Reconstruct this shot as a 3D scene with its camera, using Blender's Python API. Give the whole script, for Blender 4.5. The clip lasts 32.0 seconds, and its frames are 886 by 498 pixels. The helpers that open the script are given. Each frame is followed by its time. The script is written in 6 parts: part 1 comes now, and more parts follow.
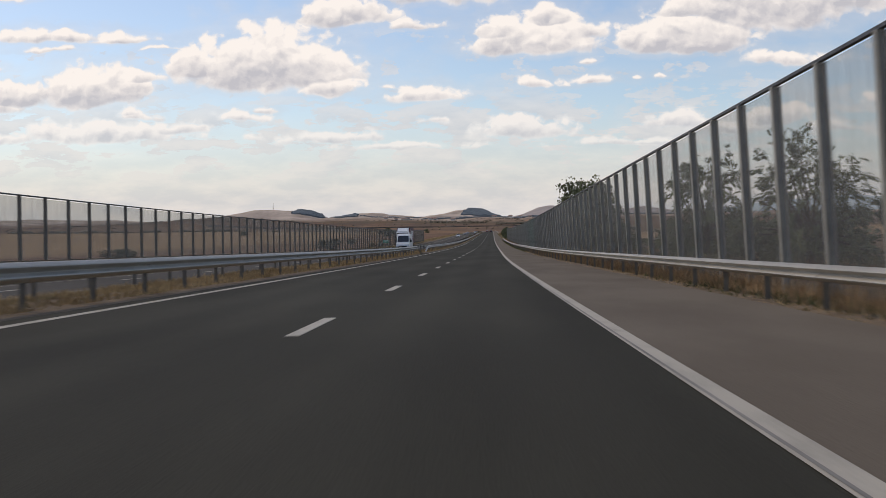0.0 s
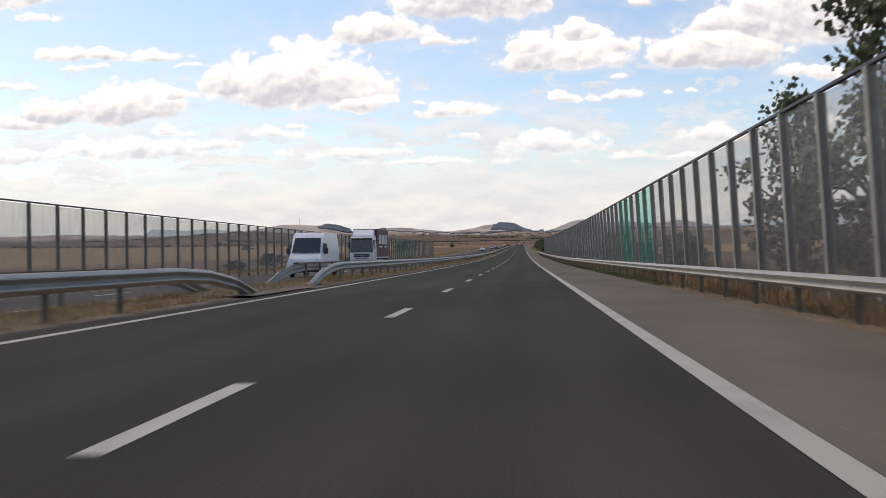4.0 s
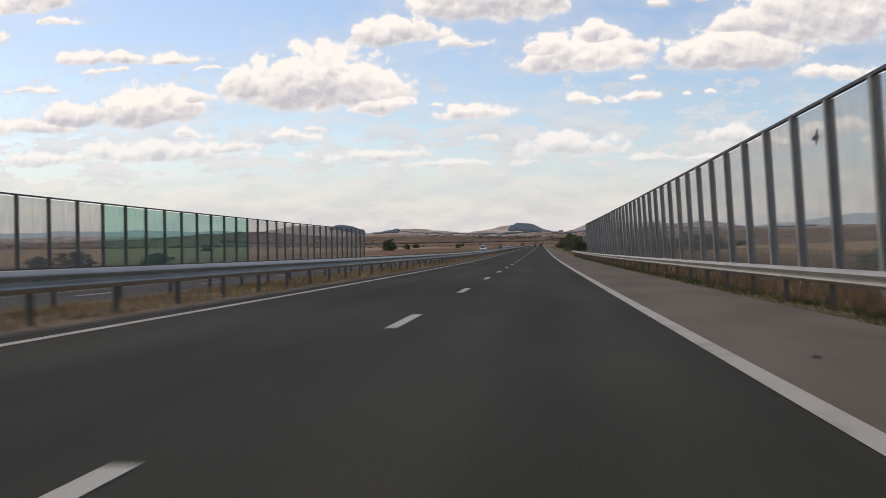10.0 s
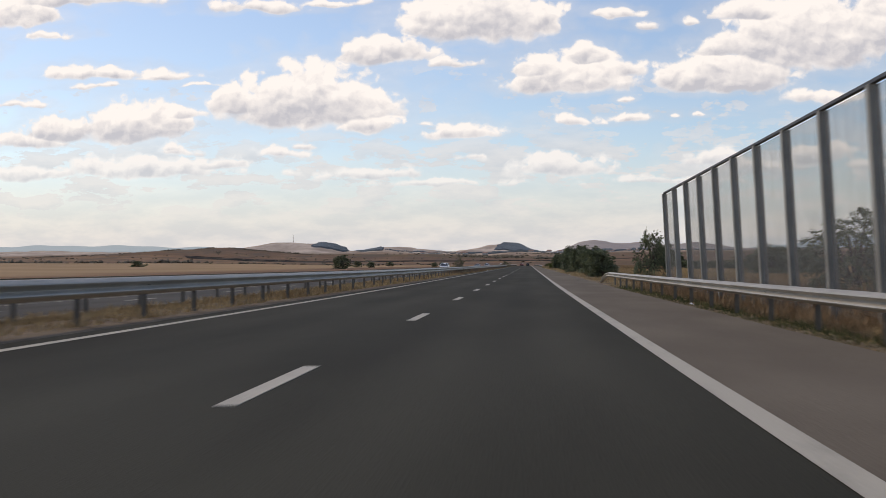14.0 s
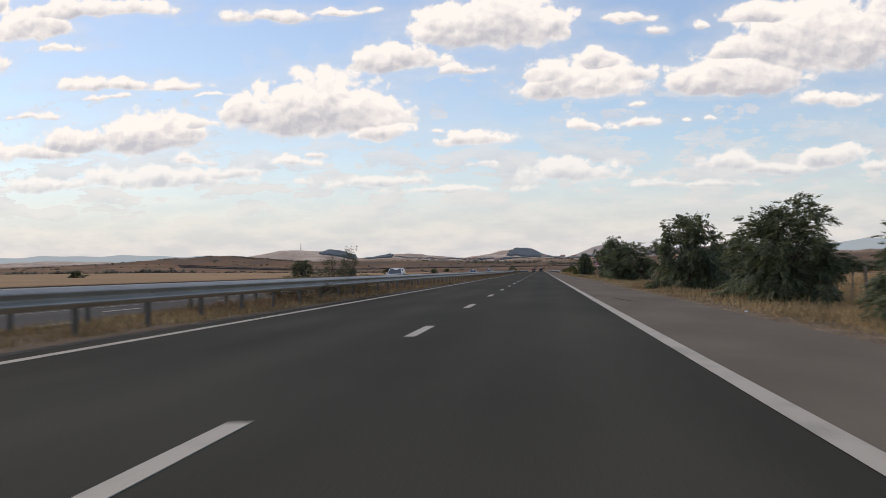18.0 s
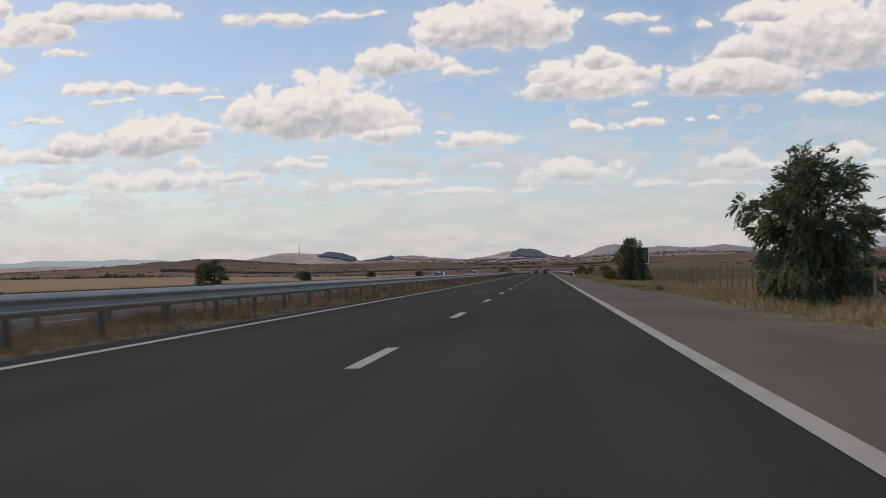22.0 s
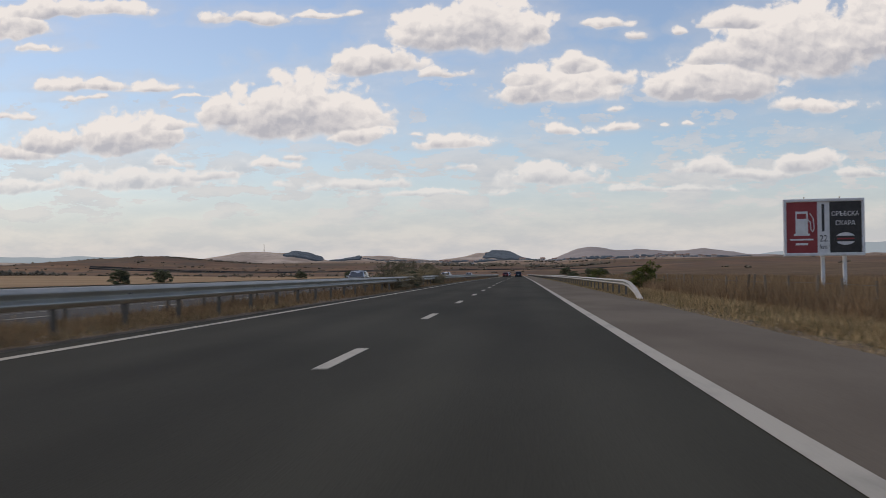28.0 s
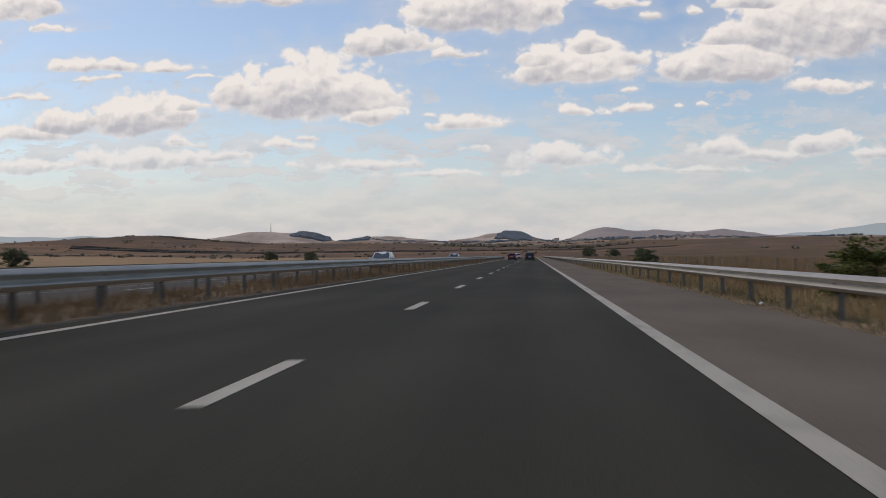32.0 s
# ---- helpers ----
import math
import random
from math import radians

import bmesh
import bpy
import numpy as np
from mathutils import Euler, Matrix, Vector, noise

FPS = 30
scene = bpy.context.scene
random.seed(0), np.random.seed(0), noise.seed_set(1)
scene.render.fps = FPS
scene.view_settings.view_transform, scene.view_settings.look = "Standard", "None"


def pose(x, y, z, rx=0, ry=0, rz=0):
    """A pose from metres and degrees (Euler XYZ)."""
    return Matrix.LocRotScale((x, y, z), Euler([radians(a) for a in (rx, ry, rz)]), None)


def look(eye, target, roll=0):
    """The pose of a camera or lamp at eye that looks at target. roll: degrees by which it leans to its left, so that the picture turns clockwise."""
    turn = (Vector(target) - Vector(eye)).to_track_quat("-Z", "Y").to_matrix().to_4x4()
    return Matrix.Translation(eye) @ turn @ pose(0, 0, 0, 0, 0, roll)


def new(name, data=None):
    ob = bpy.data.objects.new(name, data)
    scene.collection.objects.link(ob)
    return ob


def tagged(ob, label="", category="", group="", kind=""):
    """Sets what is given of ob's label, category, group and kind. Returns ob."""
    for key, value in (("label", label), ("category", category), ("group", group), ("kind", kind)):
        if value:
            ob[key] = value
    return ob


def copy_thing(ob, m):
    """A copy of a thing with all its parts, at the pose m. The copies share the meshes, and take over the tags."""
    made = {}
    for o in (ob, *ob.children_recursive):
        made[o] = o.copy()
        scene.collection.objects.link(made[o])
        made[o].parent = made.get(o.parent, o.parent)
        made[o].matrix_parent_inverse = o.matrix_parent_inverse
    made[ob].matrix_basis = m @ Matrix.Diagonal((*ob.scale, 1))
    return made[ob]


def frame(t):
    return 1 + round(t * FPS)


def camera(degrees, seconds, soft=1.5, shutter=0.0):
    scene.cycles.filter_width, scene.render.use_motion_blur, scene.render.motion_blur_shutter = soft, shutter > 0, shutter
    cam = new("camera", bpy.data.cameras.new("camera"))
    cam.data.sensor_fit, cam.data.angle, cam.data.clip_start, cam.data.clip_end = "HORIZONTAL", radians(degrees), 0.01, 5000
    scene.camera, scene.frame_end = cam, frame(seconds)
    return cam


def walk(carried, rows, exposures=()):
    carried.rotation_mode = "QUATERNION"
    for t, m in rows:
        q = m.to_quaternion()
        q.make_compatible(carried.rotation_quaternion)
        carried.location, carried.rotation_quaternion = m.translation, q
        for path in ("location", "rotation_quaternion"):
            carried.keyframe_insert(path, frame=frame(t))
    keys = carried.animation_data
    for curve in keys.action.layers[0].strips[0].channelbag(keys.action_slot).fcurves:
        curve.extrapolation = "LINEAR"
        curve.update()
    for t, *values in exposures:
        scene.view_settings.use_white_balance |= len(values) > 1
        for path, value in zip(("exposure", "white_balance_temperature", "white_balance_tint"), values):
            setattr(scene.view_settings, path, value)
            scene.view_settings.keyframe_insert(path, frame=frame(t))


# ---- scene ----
cam = camera(46.38, 32.0, soft=0.8, shutter=0.3)
PATH = [
    (0.0, 3.009, 0.282, 4.233, 88.844, 0.830, 2.731),
    (0.5, 2.859, 11.515, 4.027, 88.663, 0.846, 2.870),
    (1.0, 2.759, 22.736, 3.825, 87.999, 0.126, 2.841),
    (1.5, 2.712, 33.951, 3.628, 88.055, 1.766, 3.408),
    (2.0, 2.684, 45.223, 3.435, 88.807, 1.279, 3.418),
    (2.5, 2.639, 56.634, 3.245, 88.914, 1.161, 4.241),
    (3.0, 2.624, 68.071, 3.064, 89.196, 1.033, 4.628),
    (3.5, 2.578, 79.440, 2.894, 89.723, 0.966, 4.505),
    (5.5, 2.462, 124.466, 2.313, 89.521, 0.656, 4.506),
    (6.0, 2.442, 135.431, 2.184, 89.064, 0.354, 4.902),
    (6.5, 2.422, 146.591, 2.054, 89.392, 0.148, 4.807),
    (7.0, 2.405, 157.869, 1.925, 89.503, 0.280, 5.088),
    (7.5, 2.472, 169.312, 1.797, 89.537, 0.600, 5.092),
    (8.0, 2.383, 180.428, 1.680, 89.130, 0.556, 5.151),
    (8.5, 2.346, 191.676, 1.569, 89.943, 0.900, 4.846),
    (9.0, 2.307, 203.043, 1.466, 89.875, 0.929, 5.093),
    (9.5, 2.268, 214.633, 1.369, 89.920, 1.162, 5.266),
    (10.0, 2.224, 226.206, 1.281, 89.839, 0.909, 5.432),
    (10.5, 2.195, 237.530, 1.201, 89.784, 0.969, 5.400),
    (11.0, 2.159, 248.766, 1.128, 89.630, 0.658, 5.363),
    (11.5, 2.159, 260.043, 1.060, 89.581, 0.457, 5.204),
    (12.0, 2.151, 271.388, 0.998, 90.118, 0.177, 4.859),
    (12.5, 2.181, 282.856, 0.942, 90.375, -0.130, 4.575),
    (13.0, 2.209, 294.276, 0.892, 90.574, -0.033, 4.545),
    (13.5, 2.228, 305.489, 0.849, 90.625, 0.162, 4.640),
    (14.0, 2.252, 316.610, 0.813, 90.886, 0.252, 4.734),
    (14.5, 2.222, 327.698, 0.782, 90.834, 0.333, 4.858),
    (16.5, 2.122, 371.384, 0.720, 90.785, 0.369, 5.056),
    (17.0, 2.083, 382.290, 0.719, 91.171, 0.436, 5.226),
    (17.5, 2.062, 393.202, 0.723, 91.275, 0.890, 4.953),
    (18.0, 2.041, 404.205, 0.730, 91.267, 0.867, 5.448),
    (18.5, 2.012, 415.415, 0.737, 91.364, 0.726, 5.444),
    (19.0, 1.977, 426.621, 0.744, 91.307, 1.008, 5.726),
    (19.5, 1.971, 437.620, 0.751, 91.122, 1.008, 5.788),
    (20.0, 1.957, 448.587, 0.758, 91.521, 0.928, 5.723),
    (20.5, 2.005, 459.698, 0.765, 90.848, 1.002, 6.003),
    (21.0, 2.047, 470.851, 0.773, 91.431, 1.558, 5.578),
    (21.5, 2.071, 481.960, 0.780, 91.345, 1.457, 5.607),
    (22.0, 2.093, 493.067, 0.788, 91.383, 1.325, 5.697),
    (22.5, 2.111, 504.203, 0.795, 90.768, 1.048, 5.258),
    (23.0, 2.129, 515.300, 0.803, 91.488, 1.848, 5.643),
    (23.5, 2.114, 526.261, 0.810, 91.098, 1.221, 5.755),
    (24.0, 2.101, 537.223, 0.818, 91.081, 1.047, 5.720),
    (24.5, 2.089, 548.317, 0.826, 91.403, 1.243, 5.149),
    (26.5, 2.040, 592.707, 0.863, 91.403, 0.186, 4.771),
    (27.0, 2.073, 603.238, 0.873, 91.213, 0.148, 4.707),
    (27.5, 2.101, 614.112, 0.885, 90.954, 0.407, 4.400),
    (28.0, 2.128, 625.123, 0.897, 91.442, 0.621, 4.247),
    (28.5, 2.131, 636.042, 0.910, 91.367, 0.729, 4.870),
    (29.0, 2.137, 646.925, 0.923, 91.124, 0.714, 5.334),
    (29.5, 2.132, 657.789, 0.938, 90.385, -0.125, 5.413),
    (30.0, 2.130, 668.644, 0.953, 89.987, 0.236, 5.696),
    (30.5, 2.161, 679.473, 0.968, 90.407, 0.646, 5.579),
    (31.0, 2.196, 690.447, 0.985, 90.309, 0.939, 5.335),
    (31.5, 2.222, 701.796, 1.003, 89.865, 0.531, 5.389),
    (32.0, 2.255, 713.314, 1.022, 90.392, 0.501, 4.954),
]
walk(cam, [(t, pose(x, y, z, a, b, c)) for t, x, y, z, a, b, c in PATH],
     [(0.0, -0.14, 7900, 13), (1.5, -0.04, 7900, 13), (3.0, 0.17, 7900, 13), (4.2, 0.14, 7900, 13), (6.5, -0.02, 7900, 13), (10.0, -0.07, 7900, 13), (17.0, -0.08, 7900, 13), (20.0, -0.04, 7900, 13), (21.2, -0.33, 7780, 13), (32.0, -0.33, 7780, 13)])

# ================= light and sky =================
SUN_AZ, SUN_EL = 62.0, 50.0            # degrees left of the road's direction, above the horizon
sun_way = Vector((-math.sin(radians(SUN_AZ)) * math.cos(radians(SUN_EL)), math.cos(radians(SUN_AZ)) * math.cos(radians(SUN_EL)), math.sin(radians(SUN_EL))))
sun = new("sun", bpy.data.lights.new("sun", "SUN"))
sun.data.energy, sun.data.angle, sun.data.color = 1.05, radians(4.0), (1.0, 0.89, 0.73)
sun.matrix_world = look(sun_way * 50, (0, 0, 0))

world = bpy.data.worlds.new("sky")
scene.world = world
world.use_nodes = True
world.cycles.sampling_method, world.cycles.sample_map_resolution = "MANUAL", 256
WN, WL = world.node_tree.nodes, world.node_tree.links
WN.clear()


def wnode(kind):
    return WN.new(kind)


def wmix():
    n = WN.new("ShaderNodeMix")
    n.data_type = "RGBA"
    return n


def wmath(op, a, b=None, c=None, clamp=False):
    n = wnode("ShaderNodeMath")
    n.operation, n.use_clamp = op, clamp
    for k, v in enumerate((a, b, c)):
        if v is None:
            continue
        if isinstance(v, (int, float)):
            n.inputs[k].default_value = v
        else:
            WL.new(v, n.inputs[k])
    return n.outputs[0]


def wvec(op, a, b=None, c=None, out=0):
    n = wnode("ShaderNodeVectorMath")
    n.operation = op
    for k, v in enumerate((a, b, c)):
        if v is None:
            continue
        if isinstance(v, tuple):
            n.inputs[k].default_value = v
        else:
            WL.new(v, n.inputs[k])
    return n.outputs[out]


def wramp(x, lo, hi):
    n = wnode("ShaderNodeMapRange")
    n.interpolation_type = "SMOOTHSTEP"
    WL.new(x, n.inputs[0])
    n.inputs[1].default_value, n.inputs[2].default_value = lo, hi
    return n.outputs[0]


def wnoise(vec, scale, detail, rough=0.55):
    n = wnode("ShaderNodeTexNoise")
    n.noise_dimensions = "2D"
    n.inputs["Scale"].default_value, n.inputs["Detail"].default_value, n.inputs["Roughness"].default_value = scale, detail, rough
    WL.new(vec, n.inputs["Vector"])
    return n


sky = wnode("ShaderNodeTexSky")
sky.sky_type, sky.sun_disc = "NISHITA", False
sky.sun_elevation, sky.sun_rotation = radians(SUN_EL), radians(-SUN_AZ)
sky.altitude, sky.air_density, sky.dust_density, sky.ozone_density = 300, 1.0, 1.2, 1.6

way = wvec("MULTIPLY", wnode("ShaderNodeTexCoord").outputs["Generated"], (1, 1, 1))
sep = wnode("ShaderNodeSeparateXYZ")
WL.new(way, sep.inputs[0])
ahead = wmath("MAXIMUM", wmath("ABSOLUTE", sep.outputs[1]), 0.12)
ca, cb = wmath("DIVIDE", sep.outputs[0], ahead), wmath("MULTIPLY_ADD", wmath("DIVIDE", sep.outputs[2], ahead), 1.0, 0.0028)
comb = wnode("ShaderNodeCombineXYZ")
WL.new(ca, comb.inputs[0]), WL.new(cb, comb.inputs[1])
plane = comb.outputs[0]
# billowing edges: the cloud plane is bent by noise
bend1 = wvec("MULTIPLY", wvec("SUBTRACT", wnoise(plane, 16, 3).outputs["Color"], (0.5, 0.5, 0.5)), (0.024, 0.014, 0))
bent = wvec("ADD", plane, bend1)
dist, low = None, None


def cloud(x, y, rx, ry, base=3.0):
    """A cumulus: centre and half sizes in the cloud plane; base: how much flatter it is below."""
    global dist, low
    q = wvec("MULTIPLY_ADD", bent, (1 / rx, 1 / ry, 0), (-x / rx, -y / ry, 0))
    d = wvec("LENGTH", wvec("MAXIMUM", q, wvec("MULTIPLY", q, (-1, -base, 0))), out=1)
    up_q = wvec("DOT_PRODUCT", q, (0, 1, 0), out=1)
    # a cloud's edge is as crisp whatever its size
    d = wmath("MULTIPLY_ADD", d, min(1.0, ry / 0.03) ** 0.6, 1 - min(1.0, ry / 0.03) ** 0.6)
    if dist is None:
        dist, low = d, up_q
        return
    nearer = wramp(wmath("SUBTRACT", dist, d), -0.16, 0.16)
    blend = wnode("ShaderNodeMix")
    WL.new(nearer, blend.inputs[0]), WL.new(low, blend.inputs[2]), WL.new(up_q, blend.inputs[3])
    low = blend.outputs[0]
    dist = wmath("SMOOTH_MIN", d, dist, 0.12)


def puff(vec, scale, detail):
    """Rounded heaps: high in the middle of each cell."""
    n = wnode("ShaderNodeTexVoronoi")
    n.voronoi_dimensions, n.feature, n.normalize = "2D", "SMOOTH_F1", False
    n.inputs["Scale"].default_value, n.inputs["Detail"].default_value, n.inputs["Roughness"].default_value = scale, detail, 0.5
    n.inputs["Smoothness"].default_value = 0.25
    WL.new(vec, n.inputs["Vector"])
    return n.outputs["Distance"]


cloud(-0.217, 0.153, 0.0959, 0.0502)
cloud(-0.283, 0.158, 0.0368, 0.0245)
cloud(-0.159, 0.136, 0.0368, 0.0145)
cloud(-0.395, 0.137, 0.0780, 0.0346)
cloud(-0.467, 0.135, 0.0446, 0.0223)
cloud(-0.336, 0.152, 0.0334, 0.0111)
cloud(-0.497, 0.126, 0.0390, 0.0145)
cloud(-0.347, 0.116, 0.0251, 0.0089)
cloud(-0.388, 0.096, 0.0947, 0.0178)
cloud(-0.486, 0.094, 0.0641, 0.0134)
cloud(-0.351, 0.119, 0.0167, 0.0100)
cloud(-0.306, 0.102, 0.0334, 0.0100)
cloud(-0.244, 0.111, 0.0279, 0.0078)
cloud(-0.222, 0.118, 0.0201, 0.0061)
cloud(-0.427, 0.193, 0.0669, 0.0111)
cloud(-0.365, 0.190, 0.0401, 0.0061)
cloud(-0.432, 0.182, 0.0268, 0.0045)
cloud(-0.321, 0.181, 0.0212, 0.0028)
cloud(-0.515, 0.253, 0.0502, 0.0290)
cloud(-0.468, 0.270, 0.0725, 0.0167)
cloud(-0.478, 0.234, 0.0290, 0.0078)
cloud(-0.401, 0.269, 0.0401, 0.0134)
cloud(-0.260, 0.256, 0.0535, 0.0111)
cloud(-0.192, 0.260, 0.0446, 0.0050)
cloud(-0.051, 0.233, 0.0920, 0.0468)
cloud(-0.138, 0.206, 0.0513, 0.0256)
cloud(0.012, 0.232, 0.0279, 0.0256)
cloud(-0.068, 0.195, 0.0312, 0.0078)
cloud(0.044, 0.177, 0.0713, 0.0301)
cloud(0.056, 0.200, 0.0279, 0.0201)
cloud(0.006, 0.190, 0.0268, 0.0201)
cloud(0.097, 0.186, 0.0212, 0.0145)
cloud(0.269, 0.204, 0.0920, 0.0624)
cloud(0.185, 0.174, 0.0736, 0.0323)
cloud(0.212, 0.239, 0.0368, 0.0156)
cloud(0.199, 0.205, 0.0401, 0.0245)
cloud(0.285, 0.158, 0.0446, 0.0123)
cloud(0.342, 0.218, 0.0725, 0.0557)
cloud(0.078, 0.242, 0.0312, 0.0095)
cloud(0.116, 0.229, 0.0145, 0.0067)
cloud(0.159, 0.233, 0.0100, 0.0056)
cloud(-0.064, 0.130, 0.0368, 0.0123)
cloud(-0.052, 0.106, 0.0212, 0.0078)
cloud(0.046, 0.139, 0.0301, 0.0078)
cloud(0.101, 0.142, 0.0212, 0.0061)
cloud(0.090, 0.159, 0.0078, 0.0045)
cloud(0.136, 0.146, 0.0067, 0.0045)
cloud(0.160, 0.146, 0.0056, 0.0039)
cloud(0.032, 0.093, 0.0580, 0.0201)
cloud(0.177, 0.098, 0.0446, 0.0156)
cloud(0.277, 0.101, 0.0290, 0.0178)
cloud(0.222, 0.094, 0.0418, 0.0100)
cloud(0.325, 0.092, 0.0334, 0.0089)
cloud(0.150, 0.080, 0.0780, 0.0067)
cloud(-0.155, 0.089, 0.0613, 0.0111)
cloud(-0.086, 0.080, 0.0780, 0.0061)
cloud(-0.233, 0.092, 0.0145, 0.0078)
cloud(-0.131, 0.105, 0.0123, 0.0033)
cloud(-0.521, 0.164, 0.0502, 0.0050)
cloud(-0.101, 0.140, 0.0100, 0.0039)
cloud(-0.604, 0.216, 0.0669, 0.0334)
cloud(-0.609, 0.124, 0.0836, 0.0223)
cloud(0.422, 0.120, 0.0669, 0.0223)
cloud(0.411, 0.088, 0.0502, 0.0167)
cloud(-0.574, 0.278, 0.0446, 0.0223)
# heaped relief: the same heaps read again a little towards the sun give lit and shaded sides
crumple = wvec("MULTIPLY", wvec("SUBTRACT", wnoise(plane, 70, 4).outputs["Color"], (0.5, 0.5, 0.5)), (0.012, 0.010, 0))
puffs = wvec("ADD", wvec("MULTIPLY", plane, (1.0, 1.25, 0)), crumple)
heap = puff(puffs, 30, 2)
relief = wmath("SUBTRACT", puff(wvec("ADD", puffs, (-0.004, 0.009, 0)), 30, 2), heap)
fine = wmath("SUBTRACT", wnoise(puffs, 62, 4, 0.55).outputs["Fac"], wnoise(wvec("ADD", puffs, (-0.003, 0.006, 0)), 62, 4, 0.55).outputs["Fac"])
body = wnoise(wvec("MULTIPLY", plane, (1.0, 1.6, 0)), 11, 4, 0.5).outputs["Fac"]
edge = wmath("ADD", dist, wmath("MULTIPLY_ADD", wmath("SUBTRACT", heap, 0.78), 0.42, wmath("MULTIPLY", wmath("SUBTRACT", wnoise(puffs, 30, 8, 0.6).outputs["Fac"], 0.5), -0.6)))
crisp, soft_low = wramp(edge, 1.04, 0.80), wramp(edge, 1.16, 0.58)
up = wramp(low, -0.35, 0.15)
solid = wmath("ADD", wmath("MULTIPLY", crisp, up), wmath("MULTIPLY", soft_low, wmath("SUBTRACT", 1.0, up)))
solid = wmath("MULTIPLY", solid, wmath("MULTIPLY_ADD", wramp(cb, 0.05, 0.15), 0.28, 0.70))
lit = wmath("ADD", wmath("MULTIPLY_ADD", wmath("SUBTRACT", body, 0.5), -0.6, wmath("MULTIPLY", wramp(low, -0.3, 0.7), 0.85)), wmath("MULTIPLY_ADD", fine, 0.75, wmath("MULTIPLY", relief, 0.7)))
lit = wmath("ADD", lit, wmath("MULTIPLY_ADD", wramp(edge, 0.45, 0.95), 0.46, 0.09), clamp=True)
tone = wmix()
WL.new(lit, tone.inputs["Factor"])
tone.inputs["A"].default_value, tone.inputs["B"].default_value = (0.585, 0.645, 0.80, 1), (1.06, 1.10, 1.20, 1)
# rows of thin cloud low over the horizon, and a milky distance
flat = wvec("MULTIPLY", plane, (1.0, 3.2, 0))
row = wnoise(flat, 15, 9, 0.62).outputs["Fac"]
row_up = wnoise(wvec("ADD", flat, (-0.005, 0.03, 0)), 15, 4, 0.55).outputs["Fac"]
veil = wmath("MULTIPLY", wramp(row, 0.47, 0.54), wramp(cb, 0.165, 0.10))
mist = wmath("MULTIPLY", wramp(cb, 0.135, 0.008), 0.95)
wisp = wmath("MULTIPLY", wramp(wnoise(wvec("MULTIPLY", plane, (1.0, 2.2, 0)), 5, 7, 0.62).outputs["Fac"], 0.45, 0.75), 0.22)
halo = wmath("MULTIPLY", wramp(edge, 1.6, 0.95), 0.28)
scraps = wmath("MULTIPLY", wmath("MULTIPLY", wramp(wnoise(wvec("MULTIPLY", plane, (1.0, 1.9, 0)), 26, 7, 0.6).outputs["Fac"], 0.565, 0.64), 0.55), wmath("MULTIPLY", wramp(cb, 0.225, 0.17), wramp(cb, 0.06, 0.10)))
haze = wmath("MAXIMUM", wmath("MAXIMUM", wmath("MULTIPLY", veil, 0.75), mist), wmath("MAXIMUM", wmath("MAXIMUM", wisp, halo), scraps))
cover = wmath("MAXIMUM", solid, haze, clamp=True)
thin = wmix()
WL.new(wmath("MULTIPLY_ADD", wmath("SUBTRACT", row, row_up), 2.8, 0.5, clamp=True), thin.inputs["Factor"])
thin.inputs["A"].default_value, thin.inputs["B"].default_value = (0.67, 0.75, 0.905, 1), (0.82, 0.87, 0.985, 1)
white = wmix()
WL.new(solid, white.inputs["Factor"])
WL.new(thin.outputs["Result"], white.inputs["A"])
WL.new(tone.outputs["Result"], white.inputs["B"])
blue, pale = wnode("ShaderNodeBackground"), wnode("ShaderNodeBackground")
tint = wmix()
tint.blend_type = "MULTIPLY"
tint.inputs["Factor"].default_value = 1.0
WL.new(sky.outputs[0], tint.inputs["A"])
tint.inputs["B"].default_value = (0.885, 0.985, 1.13, 1)
WL.new(tint.outputs["Result"], blue.inputs[0])
blue.inputs[1].default_value = 0.15
WL.new(white.outputs["Result"], pale.inputs[0])
pale.inputs[1].default_value = 0.92
both, done = wnode("ShaderNodeMixShader"), wnode("ShaderNodeOutputWorld")
WL.new(cover, both.inputs[0]), WL.new(blue.outputs[0], both.inputs[1]), WL.new(pale.outputs[0], both.inputs[2])
WL.new(both.outputs[0], done.inputs[0])


# ================= materials =================
def shader(name, rough=0.6, metal=0.0, spec=0.5):
    m = bpy.data.materials.new(name)
    m.use_nodes = True
    b = m.node_tree.nodes["Principled BSDF"]
    b.inputs["Roughness"].default_value, b.inputs["Metallic"].default_value, b.inputs["Specular IOR Level"].default_value = rough, metal, spec
    return m, m.node_tree.nodes, m.node_tree.links, b


